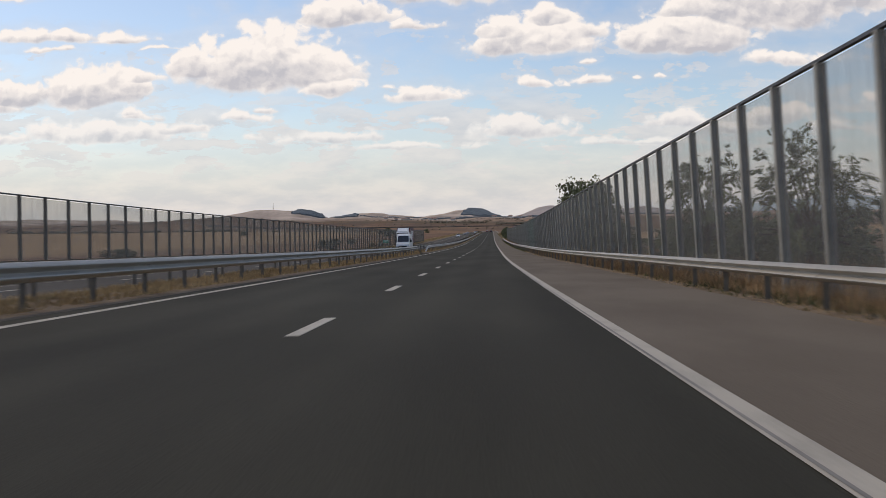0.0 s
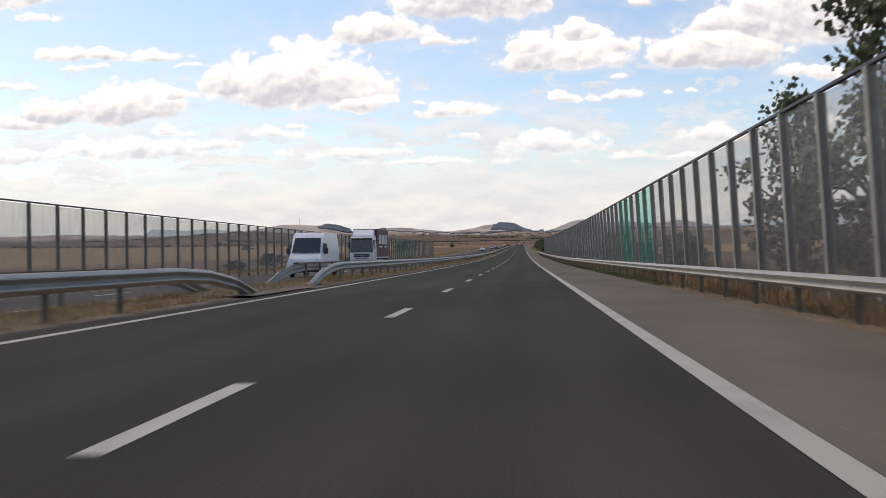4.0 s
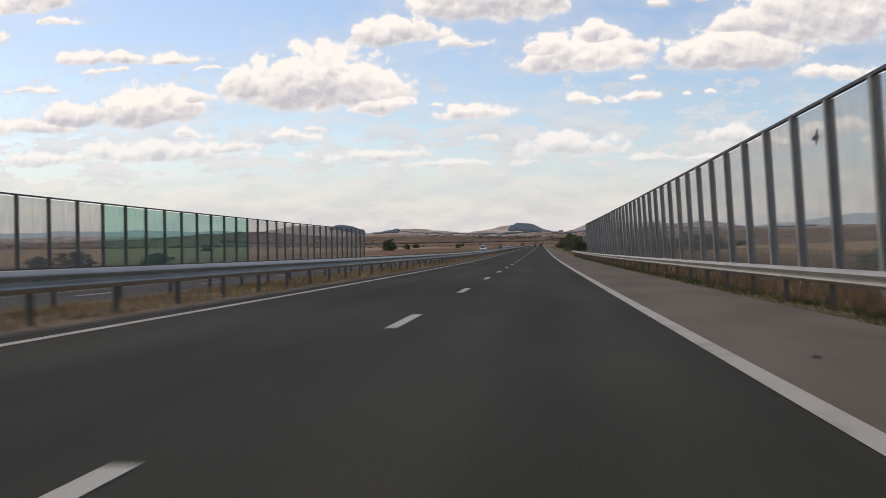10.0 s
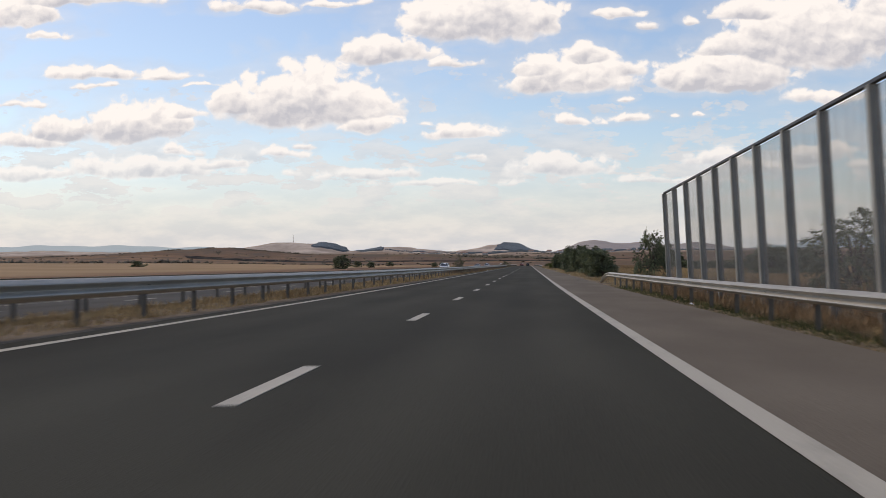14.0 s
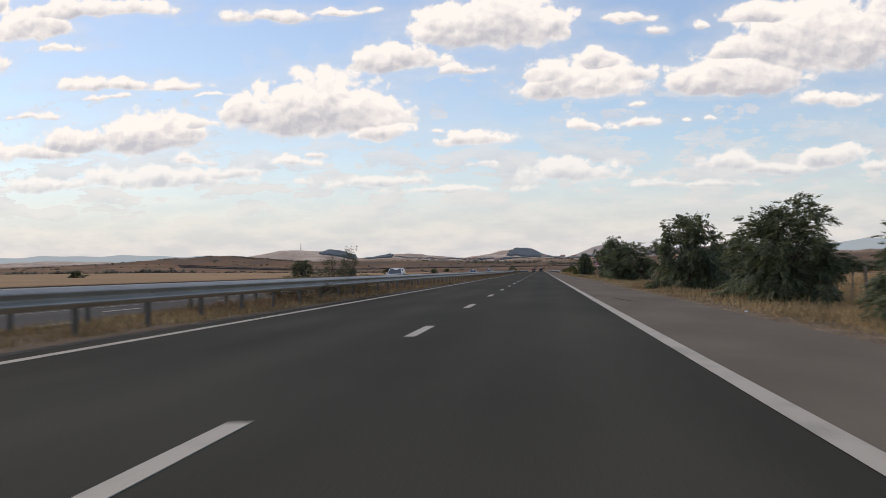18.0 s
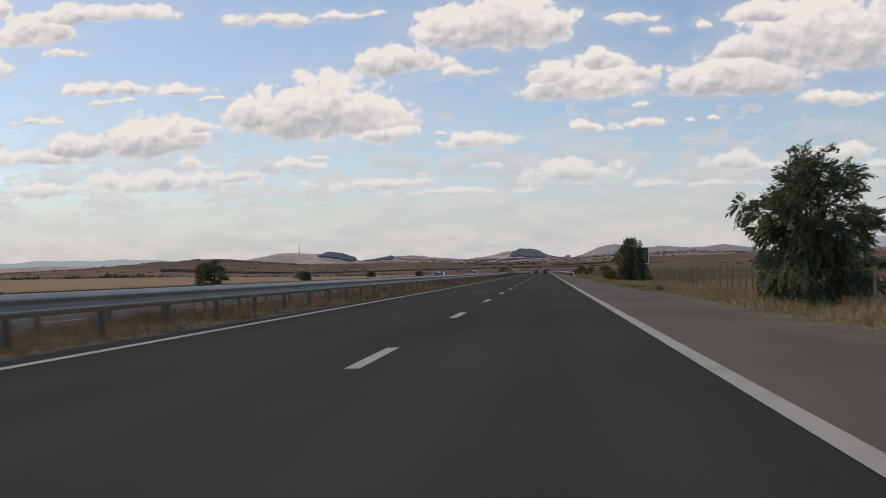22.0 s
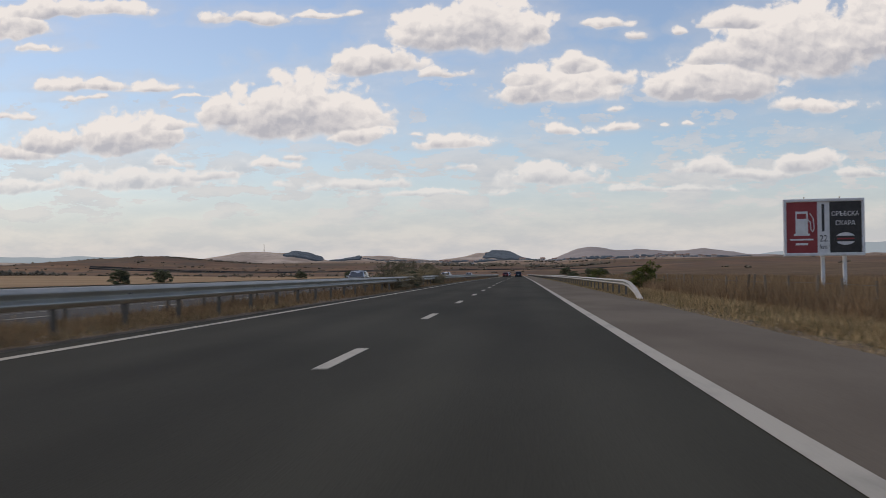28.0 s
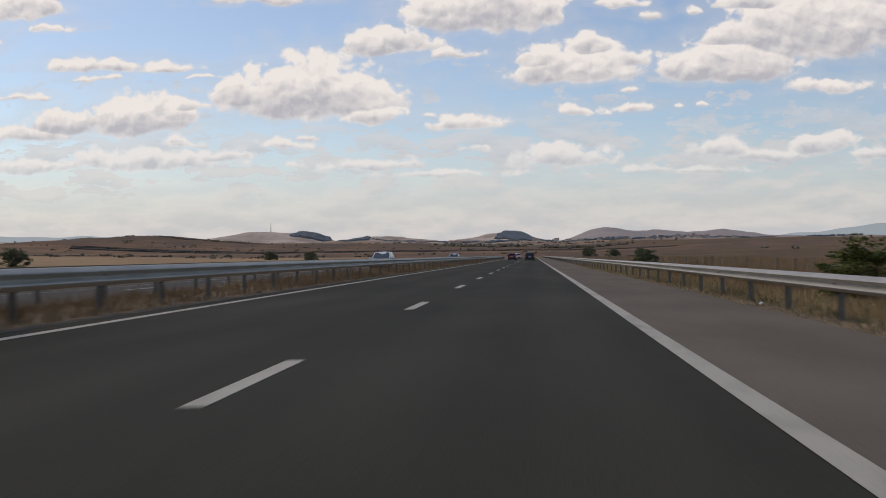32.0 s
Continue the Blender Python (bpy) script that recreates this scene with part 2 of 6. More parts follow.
def mat(name, a, b, rough=0.6, metal=0.0, scale=3.0, fine=40.0, bump=0.0, spec=0.5, lo=0.35, hi=0.65, stretch=(1, 1, 1), rand="", amount=0.25):
    """Two colours mixed by noise of two sizes, with fine relief; rand 'object' or 'island' varies the brightness from piece to piece."""
    m, N, L, p = shader(name, rough, metal, spec)
    co = N.new("ShaderNodeTexCoord")
    mp = N.new("ShaderNodeMapping")
    mp.inputs["Scale"].default_value = stretch
    L.new(co.outputs["Object"], mp.inputs[0])
    n1, n2, add, ramp, mix = (N.new(k) for k in ("ShaderNodeTexNoise", "ShaderNodeTexNoise", "ShaderNodeMath", "ShaderNodeMapRange", "ShaderNodeMix"))
    n1.inputs["Scale"].default_value, n1.inputs["Detail"].default_value = scale, 4
    n2.inputs["Scale"].default_value, n2.inputs["Detail"].default_value = fine, 3
    L.new(mp.outputs[0], n1.inputs["Vector"]), L.new(mp.outputs[0], n2.inputs["Vector"])
    add.operation = "MULTIPLY_ADD"
    L.new(n2.outputs["Fac"], add.inputs[0])
    add.inputs[1].default_value = 0.4
    L.new(n1.outputs["Fac"], add.inputs[2])
    ramp.inputs[1].default_value, ramp.inputs[2].default_value = lo + 0.2, hi + 0.2
    L.new(add.outputs[0], ramp.inputs[0])
    mix.data_type = "RGBA"
    mix.inputs["A"].default_value, mix.inputs["B"].default_value = (*a, 1), (*b, 1)
    L.new(ramp.outputs[0], mix.inputs["Factor"])
    col = mix.outputs["Result"]
    if rand:
        src = N.new("ShaderNodeObjectInfo").outputs["Random"] if rand == "object" else N.new("ShaderNodeNewGeometry").outputs["Random Per Island"]
        hsv, mr = N.new("ShaderNodeHueSaturation"), N.new("ShaderNodeMapRange")
        mr.inputs[3].default_value, mr.inputs[4].default_value = 1 - amount, 1 + amount
        L.new(src, mr.inputs[0]), L.new(mr.outputs[0], hsv.inputs["Value"]), L.new(col, hsv.inputs["Color"])
        col = hsv.outputs["Color"]
    L.new(col, p.inputs["Base Color"])
    if bump:
        bn = N.new("ShaderNodeBump")
        bn.inputs["Strength"].default_value, bn.inputs["Distance"].default_value = bump, 0.02
        L.new(n2.outputs["Fac"], bn.inputs["Height"]), L.new(bn.outputs[0], p.inputs["Normal"])
    return m


def leaf_mat(name, a, b):
    m = mat(name, a, b, rough=0.55, scale=0.8, fine=6, spec=0.3, rand="island", amount=0.45)
    N, L, p = m.node_tree.nodes, m.node_tree.links, m.node_tree.nodes["Principled BSDF"]
    tr, add = N.new("ShaderNodeBsdfTranslucent"), N.new("ShaderNodeMixShader")
    src = p.inputs["Base Color"].links[0].from_socket
    L.new(src, tr.inputs[0])
    add.inputs[0].default_value = 0.4
    L.new(p.outputs[0], add.inputs[1]), L.new(tr.outputs[0], add.inputs[2])
    L.new(add.outputs[0], N["Material Output"].inputs[0])
    return m


def sheet_mat(name, tint, dust, share):
    """A dusty see-through sheet: mostly clear, with a film that varies."""
    m, N, L, p = shader(name, 0.35)
    co, n, r, tr, mx = (N.new(k) for k in ("ShaderNodeTexCoord", "ShaderNodeTexNoise", "ShaderNodeMapRange", "ShaderNodeBsdfTransparent", "ShaderNodeMixShader"))
    mp = N.new("ShaderNodeMapping")
    mp.inputs["Scale"].default_value = (1, 1, 0.25)
    L.new(co.outputs["Object"], mp.inputs[0]), L.new(mp.outputs[0], n.inputs["Vector"])
    n.inputs["Scale"].default_value, n.inputs["Detail"].default_value = 3.0, 6
    r.inputs[3].default_value, r.inputs[4].default_value = share * 0.6, share * 1.5
    L.new(n.outputs["Fac"], r.inputs[0]), L.new(r.outputs[0], mx.inputs[0])
    p.inputs["Base Color"].default_value = (*dust, 1)
    tr.inputs[0].default_value = (*tint, 1)
    L.new(tr.outputs[0], mx.inputs[1]), L.new(p.outputs[0], mx.inputs[2]), L.new(mx.outputs[0], N["Material Output"].inputs[0])
    return m


def glow(name, colour, strength):
    m, N, L, p = shader(name, 0.3)
    p.inputs["Base Color"].default_value = (*colour, 1)
    p.inputs["Emission Color"].default_value, p.inputs["Emission Strength"].default_value = (*colour, 1), strength
    return m


ASPHALT = mat("asphalt", (0.0420, 0.0393, 0.0295), (0.0625, 0.0588, 0.0441), rough=0.95, scale=0.35, fine=60, bump=0.35, spec=0.08, stretch=(1, 0.22, 1))


def wheel_tracks(m, centres, amount):
    """Slightly polished, paler tracks along the lanes (the first uv coordinate is metres across the road)."""
    N, L, p = m.node_tree.nodes, m.node_tree.links, m.node_tree.nodes["Principled BSDF"]
    uv, sx = N.new("ShaderNodeUVMap"), N.new("ShaderNodeSeparateXYZ")
    L.new(uv.outputs[0], sx.inputs[0])
    total = None
    for c in centres:
        a, d = N.new("ShaderNodeMath"), N.new("ShaderNodeMapRange")
        a.operation = "SUBTRACT"
        a.inputs[1].default_value = c
        L.new(sx.outputs[0], a.inputs[0])
        ab = N.new("ShaderNodeMath")
        ab.operation = "ABSOLUTE"
        L.new(a.outputs[0], ab.inputs[0])
        d.interpolation_type = "SMOOTHSTEP"
        d.inputs[1].default_value, d.inputs[2].default_value, d.inputs[3].default_value, d.inputs[4].default_value = 0.1, 0.7, 1.0, 0.0
        L.new(ab.outputs[0], d.inputs[0])
        if total is None:
            total = d.outputs[0]
        else:
            s = N.new("ShaderNodeMath")
            L.new(total, s.inputs[0]), L.new(d.outputs[0], s.inputs[1])
            total = s.outputs[0]
    col, hsv, mr = p.inputs["Base Color"].links[0].from_socket, N.new("ShaderNodeHueSaturation"), N.new("ShaderNodeMapRange")
    mr.inputs[3].default_value, mr.inputs[4].default_value = 1.0 - amount / 2, 1.0 + amount
    L.new(total, mr.inputs[0]), L.new(mr.outputs[0], hsv.inputs["Value"]), L.new(col, hsv.inputs["Color"]), L.new(hsv.outputs[0], p.inputs["Base Color"])


wheel_tracks(ASPHALT, (1.15, 2.75, -1.25, -2.9), 0.10)
SHOULDER = mat("old_asphalt", (0.146, 0.119, 0.090), (0.191, 0.158, 0.121), rough=0.95, scale=0.5, fine=45, bump=0.4, spec=0.08, stretch=(1, 0.35, 1))
OPPOSITE = mat("far_asphalt", (0.07081, 0.0636, 0.05462), (0.1004, 0.09, 0.07648), rough=0.95, scale=0.4, fine=45, bump=0.3, spec=0.08, stretch=(1, 0.3, 1))
PAINT = mat("road_paint", (0.285, 0.2541, 0.1984), (0.475, 0.4249, 0.3349), rough=0.7, scale=2.0, fine=30, bump=0.2, stretch=(1, 0.5, 1), lo=0.2, hi=0.5)
WORN = mat("worn_paint", (0.17, 0.157, 0.135), (0.30, 0.277, 0.24), rough=0.8, scale=1.2, fine=20, stretch=(1, 0.3, 1))
PATCH = mat("bitumen_seam", (0.03, 0.026, 0.022), (0.055, 0.047, 0.04), spec=0.05, rough=0.95, scale=1.5)
SOIL = mat("verge_soil", (0.15, 0.11, 0.075), (0.235, 0.175, 0.118), rough=0.95, scale=0.9, fine=14, bump=0.8, spec=0.1)
STEEL = mat("galvanised_steel", (0.36, 0.322, 0.265), (0.46, 0.415, 0.345), rough=0.5, metal=0.28, scale=1.6, fine=25, stretch=(1, 0.3, 1))
POST = mat("galvanised_post", (0.147, 0.1275, 0.1024), (0.2058, 0.1799, 0.1435), rough=0.75, metal=0.0, scale=3, fine=30)
HBEAM = mat("grey_painted_steel", (0.2652, 0.242, 0.2036), (0.3395, 0.312, 0.2622), rough=0.55, metal=0.1, scale=1.2, fine=20, rand="object", amount=0.12)
CAP = mat("dark_steel_cap", (0.05, 0.05, 0.055), (0.085, 0.085, 0.09), rough=0.6, metal=0.2)
CLEAR = sheet_mat("dusty_acrylic", (0.88, 0.88, 0.875), (0.33, 0.32, 0.31), 0.17)
WEATHERED = sheet_mat("weathered_acrylic", (0.90, 0.90, 0.885), (0.36, 0.345, 0.325), 0.21)
NET = sheet_mat("green_netting", (0.74, 0.95, 0.89), (0.05, 0.34, 0.26), 0.2)
LEAF = leaf_mat("leaf_green", (0.088, 0.103, 0.058), (0.165, 0.182, 0.096))
LEAF_LIME = leaf_mat("yellow_green_leaf", (0.085, 0.10, 0.022), (0.15, 0.16, 0.04))
LEAF_DULL = leaf_mat("leaf_olive", (0.115, 0.108, 0.062), (0.18, 0.16, 0.092))
LEAF_DRY = leaf_mat("weed_dry", (0.27, 0.215, 0.13), (0.39, 0.315, 0.19))
BARK = mat("bark", (0.05, 0.038, 0.028), (0.11, 0.085, 0.065), rough=0.95, scale=6, fine=40, bump=0.8, stretch=(1, 1, 0.2))
STRAW = mat("dry_grass", (0.36, 0.236, 0.115), (0.58, 0.40, 0.205), rough=0.9, scale=0.25, fine=3, spec=0.1, rand="island", amount=0.4)
GREENGRASS = mat("green_grass", (0.075, 0.088, 0.034), (0.19, 0.175, 0.075), rough=0.9, scale=0.3, fine=3, spec=0.1, rand="island", amount=0.4)
REED = mat("brown_weeds", (0.265, 0.165, 0.088), (0.44, 0.285, 0.155), rough=0.9, scale=0.15, fine=3, spec=0.1, rand="island", amount=0.4)
WOOD = mat("grey_timber", (0.21, 0.155, 0.105), (0.35, 0.27, 0.19), rough=0.9, scale=5, fine=40, bump=0.6, stretch=(1, 1, 0.15), rand="object", amount=0.25)
WIRE = mat("wire", (0.12, 0.11, 0.10), (0.2, 0.19, 0.18), rough=0.5, metal=0.6)
RUBBER = mat("tyre_rubber", (0.012, 0.012, 0.012), (0.025, 0.025, 0.025), rough=0.85)
RIM = mat("alloy", (0.35, 0.35, 0.36), (0.5, 0.5, 0.5), rough=0.35, metal=0.9)
GLASS = mat("dark_glass", (0.012, 0.014, 0.016), (0.022, 0.025, 0.028), rough=0.06, spec=0.8)
PLASTIC = mat("black_plastic", (0.018, 0.018, 0.019), (0.035, 0.035, 0.036), rough=0.6)
WHITE = mat("white_paint", (0.68, 0.68, 0.67), (0.78, 0.78, 0.77), rough=0.3, scale=1.5, fine=12)
SILVER = mat("silver_paint", (0.42, 0.43, 0.45), (0.52, 0.53, 0.55), rough=0.3, metal=0.5)
NAVY = mat("dark_blue_paint", (0.014, 0.017, 0.026), (0.022, 0.026, 0.038), rough=0.25)
MAROON = mat("dark_red_paint", (0.16, 0.018, 0.016), (0.22, 0.026, 0.022), rough=0.3)
CURTAIN = mat("maroon_tarpaulin", (0.105, 0.022, 0.028), (0.145, 0.034, 0.040), rough=0.6, scale=1.2, fine=9, bump=0.2)
TAIL = glow("tail_light", (0.45, 0.02, 0.015), 0.25)
HEAD = glow("head_light", (0.6, 0.6, 0.58), 0.06)
PLATE = mat("plate", (0.6, 0.6, 0.58), (0.7, 0.7, 0.68), rough=0.4)
BB_RED = mat("sign_red", (0.30, 0.028, 0.032), (0.36, 0.045, 0.048), rough=0.45, scale=1.2)
BB_BLACK = mat("sign_black", (0.018, 0.017, 0.017), (0.035, 0.033, 0.032), rough=0.45)
BB_WHITE = mat("sign_white", (0.72, 0.7, 0.67), (0.82, 0.8, 0.77), rough=0.5)
SIGN_GREEN = mat("sign_green", (0.05, 0.24, 0.16), (0.065, 0.28, 0.19), rough=0.4)
CONCRETE = mat("concrete", (0.30, 0.29, 0.27), (0.42, 0.41, 0.38), rough=0.9, bump=0.4)
HOUSE = mat("pale_render", (0.42, 0.39, 0.36), (0.55, 0.52, 0.48), rough=0.9, rand="object", amount=0.15)
TILES = mat("roof_tiles", (0.24, 0.15, 0.115), (0.33, 0.215, 0.17), rough=0.9, rand="object", amount=0.2)
# distance haze is put into the wood's colour, paler and bluer than leaves
WOODLAND = mat("hazed_woodland", (0.165, 0.19, 0.20), (0.21, 0.235, 0.245), rough=0.95, scale=0.02, fine=0.12, spec=0.0, rand="island", amount=0.15)
NET_PALE = sheet_mat("pale_green_acrylic", (0.74, 0.90, 0.85), (0.11, 0.26, 0.215), 0.22)
SCRUB = mat("scrub", (0.155, 0.128, 0.092), (0.21, 0.172, 0.122), rough=0.95, scale=0.4, fine=3, spec=0.05, rand="island", amount=0.35)
GAP_SHEET = leaf_mat("torn_film", (0.70, 0.70, 0.68), (0.80, 0.80, 0.78))
LITTER = mat("litter_white", (0.7, 0.7, 0.7), (0.8, 0.8, 0.8), rough=0.5)

# ================= the road's line =================
ROAD_S = np.arange(-300.0, 5201.0, 2.0)
HEADING = np.radians(np.interp(ROAD_S, [0, 44, 68, 100, 135, 164, 283, 400], [0.613, 0.3917, 0.184, -0.0445, 0.042, 0.027, 0.1131, 0.0]))
SLOPE = np.interp(ROAD_S, [0, 50, 110, 164, 220, 283, 392, 550, 720, 760], [-0.01858, -0.01676, -0.01214, -0.01125, -0.00763, -0.00463, 0.00061, 0.00071, 0.00172, 0.0])


def summed(v):
    return np.concatenate([[0], np.cumsum((v[1:] + v[:-1]) / 2 * 2.0)])


LINE_X, LINE_Y, LINE_Z = summed(-np.sin(HEADING)), summed(np.cos(HEADING)), summed(SLOPE)
K700 = int(np.searchsorted(ROAD_S, 700))
LINE_X, LINE_Y, LINE_Z = LINE_X - LINE_X[K700], LINE_Y - LINE_Y[K700] + 700, LINE_Z - LINE_Z[K700]


def smooth(x, a, b):
    k = np.clip((x - a) / (b - a), 0, 1)
    return k * k * (3 - 2 * k)


def widen(s):
    """How much further out the shoulder's edge, rail and barrier run at the start."""
    return np.interp(s, [10, 40, 100, 190], [0.60, 0.52, 0.2, 0.0])


def on_road(s, u, z=0.0):
    """A place s metres along the road, u to the right of its broken line, z above it (numbers or arrays)."""
    h = np.interp(s, ROAD_S, HEADING)
    u = u + widen(s) * smooth(np.asarray(u, dtype=float), 4.6, 6.3)
    return np.stack(np.broadcast_arrays(np.interp(s, ROAD_S, LINE_X) + u * np.cos(h), np.interp(s, ROAD_S, LINE_Y) + u * np.sin(h), np.interp(s, ROAD_S, LINE_Z) + z), -1)


def road_pose(s, u, z=0.0, turn=0.0, tilt=0.0):
    x, y, zz = on_road(s, u, z)
    return pose(x, y, zz, math.degrees(math.atan(np.interp(s, ROAD_S, SLOPE))) + tilt, 0, math.degrees(np.interp(s, ROAD_S, HEADING))) @ pose(0, 0, 0, 0, 0, turn)


def hill(x, y, cx, cy, h, wl, wr, wy, power=2.0):
    w = np.where(x < cx, wl, wr)
    return h * np.exp(-(np.abs((x - cx) / w) ** power) - ((y - cy) / wy) ** 2)


def terrain(x, y):
    """Height of the land."""
    u = x - np.interp(y, LINE_Y, LINE_X)
    z = np.interp(y, LINE_Y, LINE_Z)
    z = z - 0.5
    z = z + 5.5 * smooth(u, 22, 260) * smooth(y, 300, 900) + 2.5 * smooth(-u, 60, 500)
    z = z + 41 * smooth(y, 1000, 4160)
    rough = smooth(y, 2000, 3200) * 1.6 * (np.sin(x * 0.062 + 0.7) * np.sin(y * 0.021) + 0.6 * np.sin(x * 0.11 + y * 0.03))
    z = z + rough
    roll = np.sin(x * 0.011 + 1.3) * np.cos(y * 0.007) * 1.4 + np.sin(x * 0.0041 + y * 0.0033) * 2.0
    z = z + roll * smooth(np.abs(u), 60, 400)
    far = smooth(y, 1500, 3100)
    z = z + far * 2.6 * (np.sin(x * 0.015 + y * 0.0045) + np.sin(x * 0.035 + 2) * 0.5)
    # the long brown hill with a rough crest
    z = z + hill(x, y, -545, 2175, 17, 150, 125, 350) + hill(x, y, -700, 2100, 7, 190, 150, 330) + hill(x, y, -330, 2250, 5, 120, 160, 330)
    z = z + smooth(hill(x, y, -560, 2175, 1, 220, 190, 260), 0.2, 0.9) * 1.3 * (np.sin(x * 0.09) * np.sin(x * 0.023 + 1) + 0.5 * np.sin(x * 0.21 + y * 0.01))
    # the bare hill with the mast, its neighbour, and the wooded cone ahead
    z = z + hill(x, y, -838, 4203, 40, 195, 150, 290, 4) + hill(x, y, -1010, 4160, 15, 195, 142, 336)
    z = z + hill(x, y, -492, 4115, 31, 100, 98, 230) + hill(x, y, -360, 4160, 7, 106, 142, 230)
    z = z + hill(x, y, -84, 4203, 42, 122, 95, 265, 2.2)
    z = z + hill(x, y, 216, 3750, 33, 100, 86, 300) + hill(x, y, 385, 3800, 26, 90, 90, 260) + hill(x, y, 550, 3750, 24, 90, 85, 240)
    z = z + hill(x, y, 900, 2100, 12, 400, 600, 500) + hill(x, y, -2300, 4900, 28, 600, 700, 300)
    return z


# ================= mesh helpers =================
class Shape:
    """Collects boxes, tubes and faces into one mesh."""

    def __init__(self):
        self.v, self.f = [], []

    def add(self, verts, faces, m=None):
        k = len(self.v)
        self.v += [tuple(m @ Vector(p)) if m is not None else tuple(p) for p in verts]
        self.f += [tuple(k + i for i in f) for f in faces]
        return self

    def box(self, x0, x1, y0, y1, z0, z1, bevel=0.0, m=None):
        b = bevel
        if b <= 0:
            vs = [(x, y, z) for z in (z0, z1) for x, y in ((x0, y0), (x1, y0), (x1, y1), (x0, y1))]
            fs = [(3, 2, 1, 0), (4, 5, 6, 7)] + [(i, (i + 1) % 4, (i + 1) % 4 + 4, i + 4) for i in range(4)]
            return self.add(vs, fs, m)
        ring = [(x0 + b, y0), (x1 - b, y0), (x1, y0 + b), (x1, y1 - b), (x1 - b, y1), (x0 + b, y1), (x0, y1 - b), (x0, y0 + b)]
        cx, cy = (x0 + x1) / 2, (y0 + y1) / 2

        def inset(p):
            return (p[0] + (b if p[0] < cx else -b) * 0.7, p[1] + (b if p[1] < cy else -b) * 0.7)
        vs = [(*inset(p), z0) for p in ring] + [(*p, z0 + b) for p in ring] + [(*p, z1 - b) for p in ring] + [(*inset(p), z1) for p in ring]
        fs = [tuple(range(7, -1, -1)), tuple(range(24, 32))]
        fs += [(r * 8 + i, r * 8 + (i + 1) % 8, r * 8 + 8 + (i + 1) % 8, r * 8 + 8 + i) for r in range(3) for i in range(8)]
        return self.add(vs, fs, m)

    def tube(self, a, b, ra, rb=None, n=8, cap=True):
        a, b, rb = Vector(a), Vector(b), ra if rb is None else rb
        d = (b - a).normalized()
        p = d.orthogonal().normalized()
        q = d.cross(p)
        ring = [(p * math.cos(2 * math.pi * i / n) + q * math.sin(2 * math.pi * i / n)) for i in range(n)]
        vs = [a + r * ra for r in ring] + [b + r * rb for r in ring]
        fs = [(i, (i + 1) % n, (i + 1) % n + n, i + n) for i in range(n)]
        if cap:
            fs += [tuple(range(n - 1, -1, -1)), tuple(range(n, 2 * n))]
        return self.add(vs, fs)

    def loft(self, rings, close=True, caps=True):
        n = len(rings[0])
        fs = []
        for r in range(len(rings) - 1):
            for i in range(n if close else n - 1):
                j = (i + 1) % n
                fs.append((r * n + i, r * n + j, (r + 1) * n + j, (r + 1) * n + i))
        if caps:
            fs += [tuple(range(n - 1, -1, -1)), tuple(range((len(rings) - 1) * n, len(rings) * n))]
        return self.add([p for r in rings for p in r], fs)

    def mesh(self, name, material, soft=False):
        me = bpy.data.meshes.new(name)
        me.from_pydata(self.v, [], self.f)
        me.materials.append(material)
        bm = bmesh.new()
        bm.from_mesh(me)
        bmesh.ops.recalc_face_normals(bm, faces=bm.faces)
        bm.to_mesh(me)
        bm.free()
        if soft:
            me.shade_smooth()
            me.set_sharp_from_angle(angle=radians(40))
        me.update()
        return me


def empty(name, m, label, category, group="", kind=""):
    e = new(name)
    e.empty_display_size = 0.2
    e.matrix_world = m
    return tagged(e, label, category, group, kind)


def put(name, me, parent=None, m=None, label=""):
    """An object on mesh data that may be shared; m is relative to the parent."""
    ob = new(name, me)
    if parent is not None:
        ob.parent = parent
    if m is not None:
        ob.matrix_basis = m
    return tagged(ob, label)


def part(name, shape, material, parent, label="", soft=False, m=None):
    return put(name, shape.mesh(name, material, soft), parent, m, label)


def rigid(v, f, name, material, soft=False):
    me = bpy.data.meshes.new(name)
    me.from_pydata(v.tolist() if hasattr(v, "tolist") else v, [], f.tolist() if hasattr(f, "tolist") else f)
    me.materials.append(material)
    if soft:
        me.shade_smooth()
    me.update()
    return me


def strip(name, s0, s1, us, zs, material, step=4.0, kind="structure", label="", category="", parent=None, drop=0.0):
    """A sheet along the road between cross positions us with heights zs, closed down at its sides by drop."""
    ss = np.unique(np.r_[np.arange(s0, min(s1, 1400), step), np.arange(min(s1, 1400), s1, 40.0), s1])
    us, zs = list(us), list(zs)
    if drop:
        us, zs = [us[0], *us, us[-1]], [zs[0] - drop, *zs, zs[-1] - drop]
    n = len(us)
    v = np.concatenate([on_road(s, np.array(us), np.array(zs)) for s in ss])
    f = [(r * n + i, r * n + i + 1, (r + 1) * n + i + 1, (r + 1) * n + i) for r in range(len(ss) - 1) for i in range(n - 1)]
    me = rigid(v, f, name, material)
    uvs = np.array([(u, s) for s in ss for u in us])
    layer = me.uv_layers.new(name="UVMap")
    loops = np.empty(len(me.loops), dtype=np.int32)
    me.loops.foreach_get("vertex_index", loops)
    layer.data.foreach_set("uv", uvs[loops].astype(np.float32).ravel())
    ob = put(name, me, parent)
    if parent is None:
        tagged(ob, label, category, "", kind)
    return ob


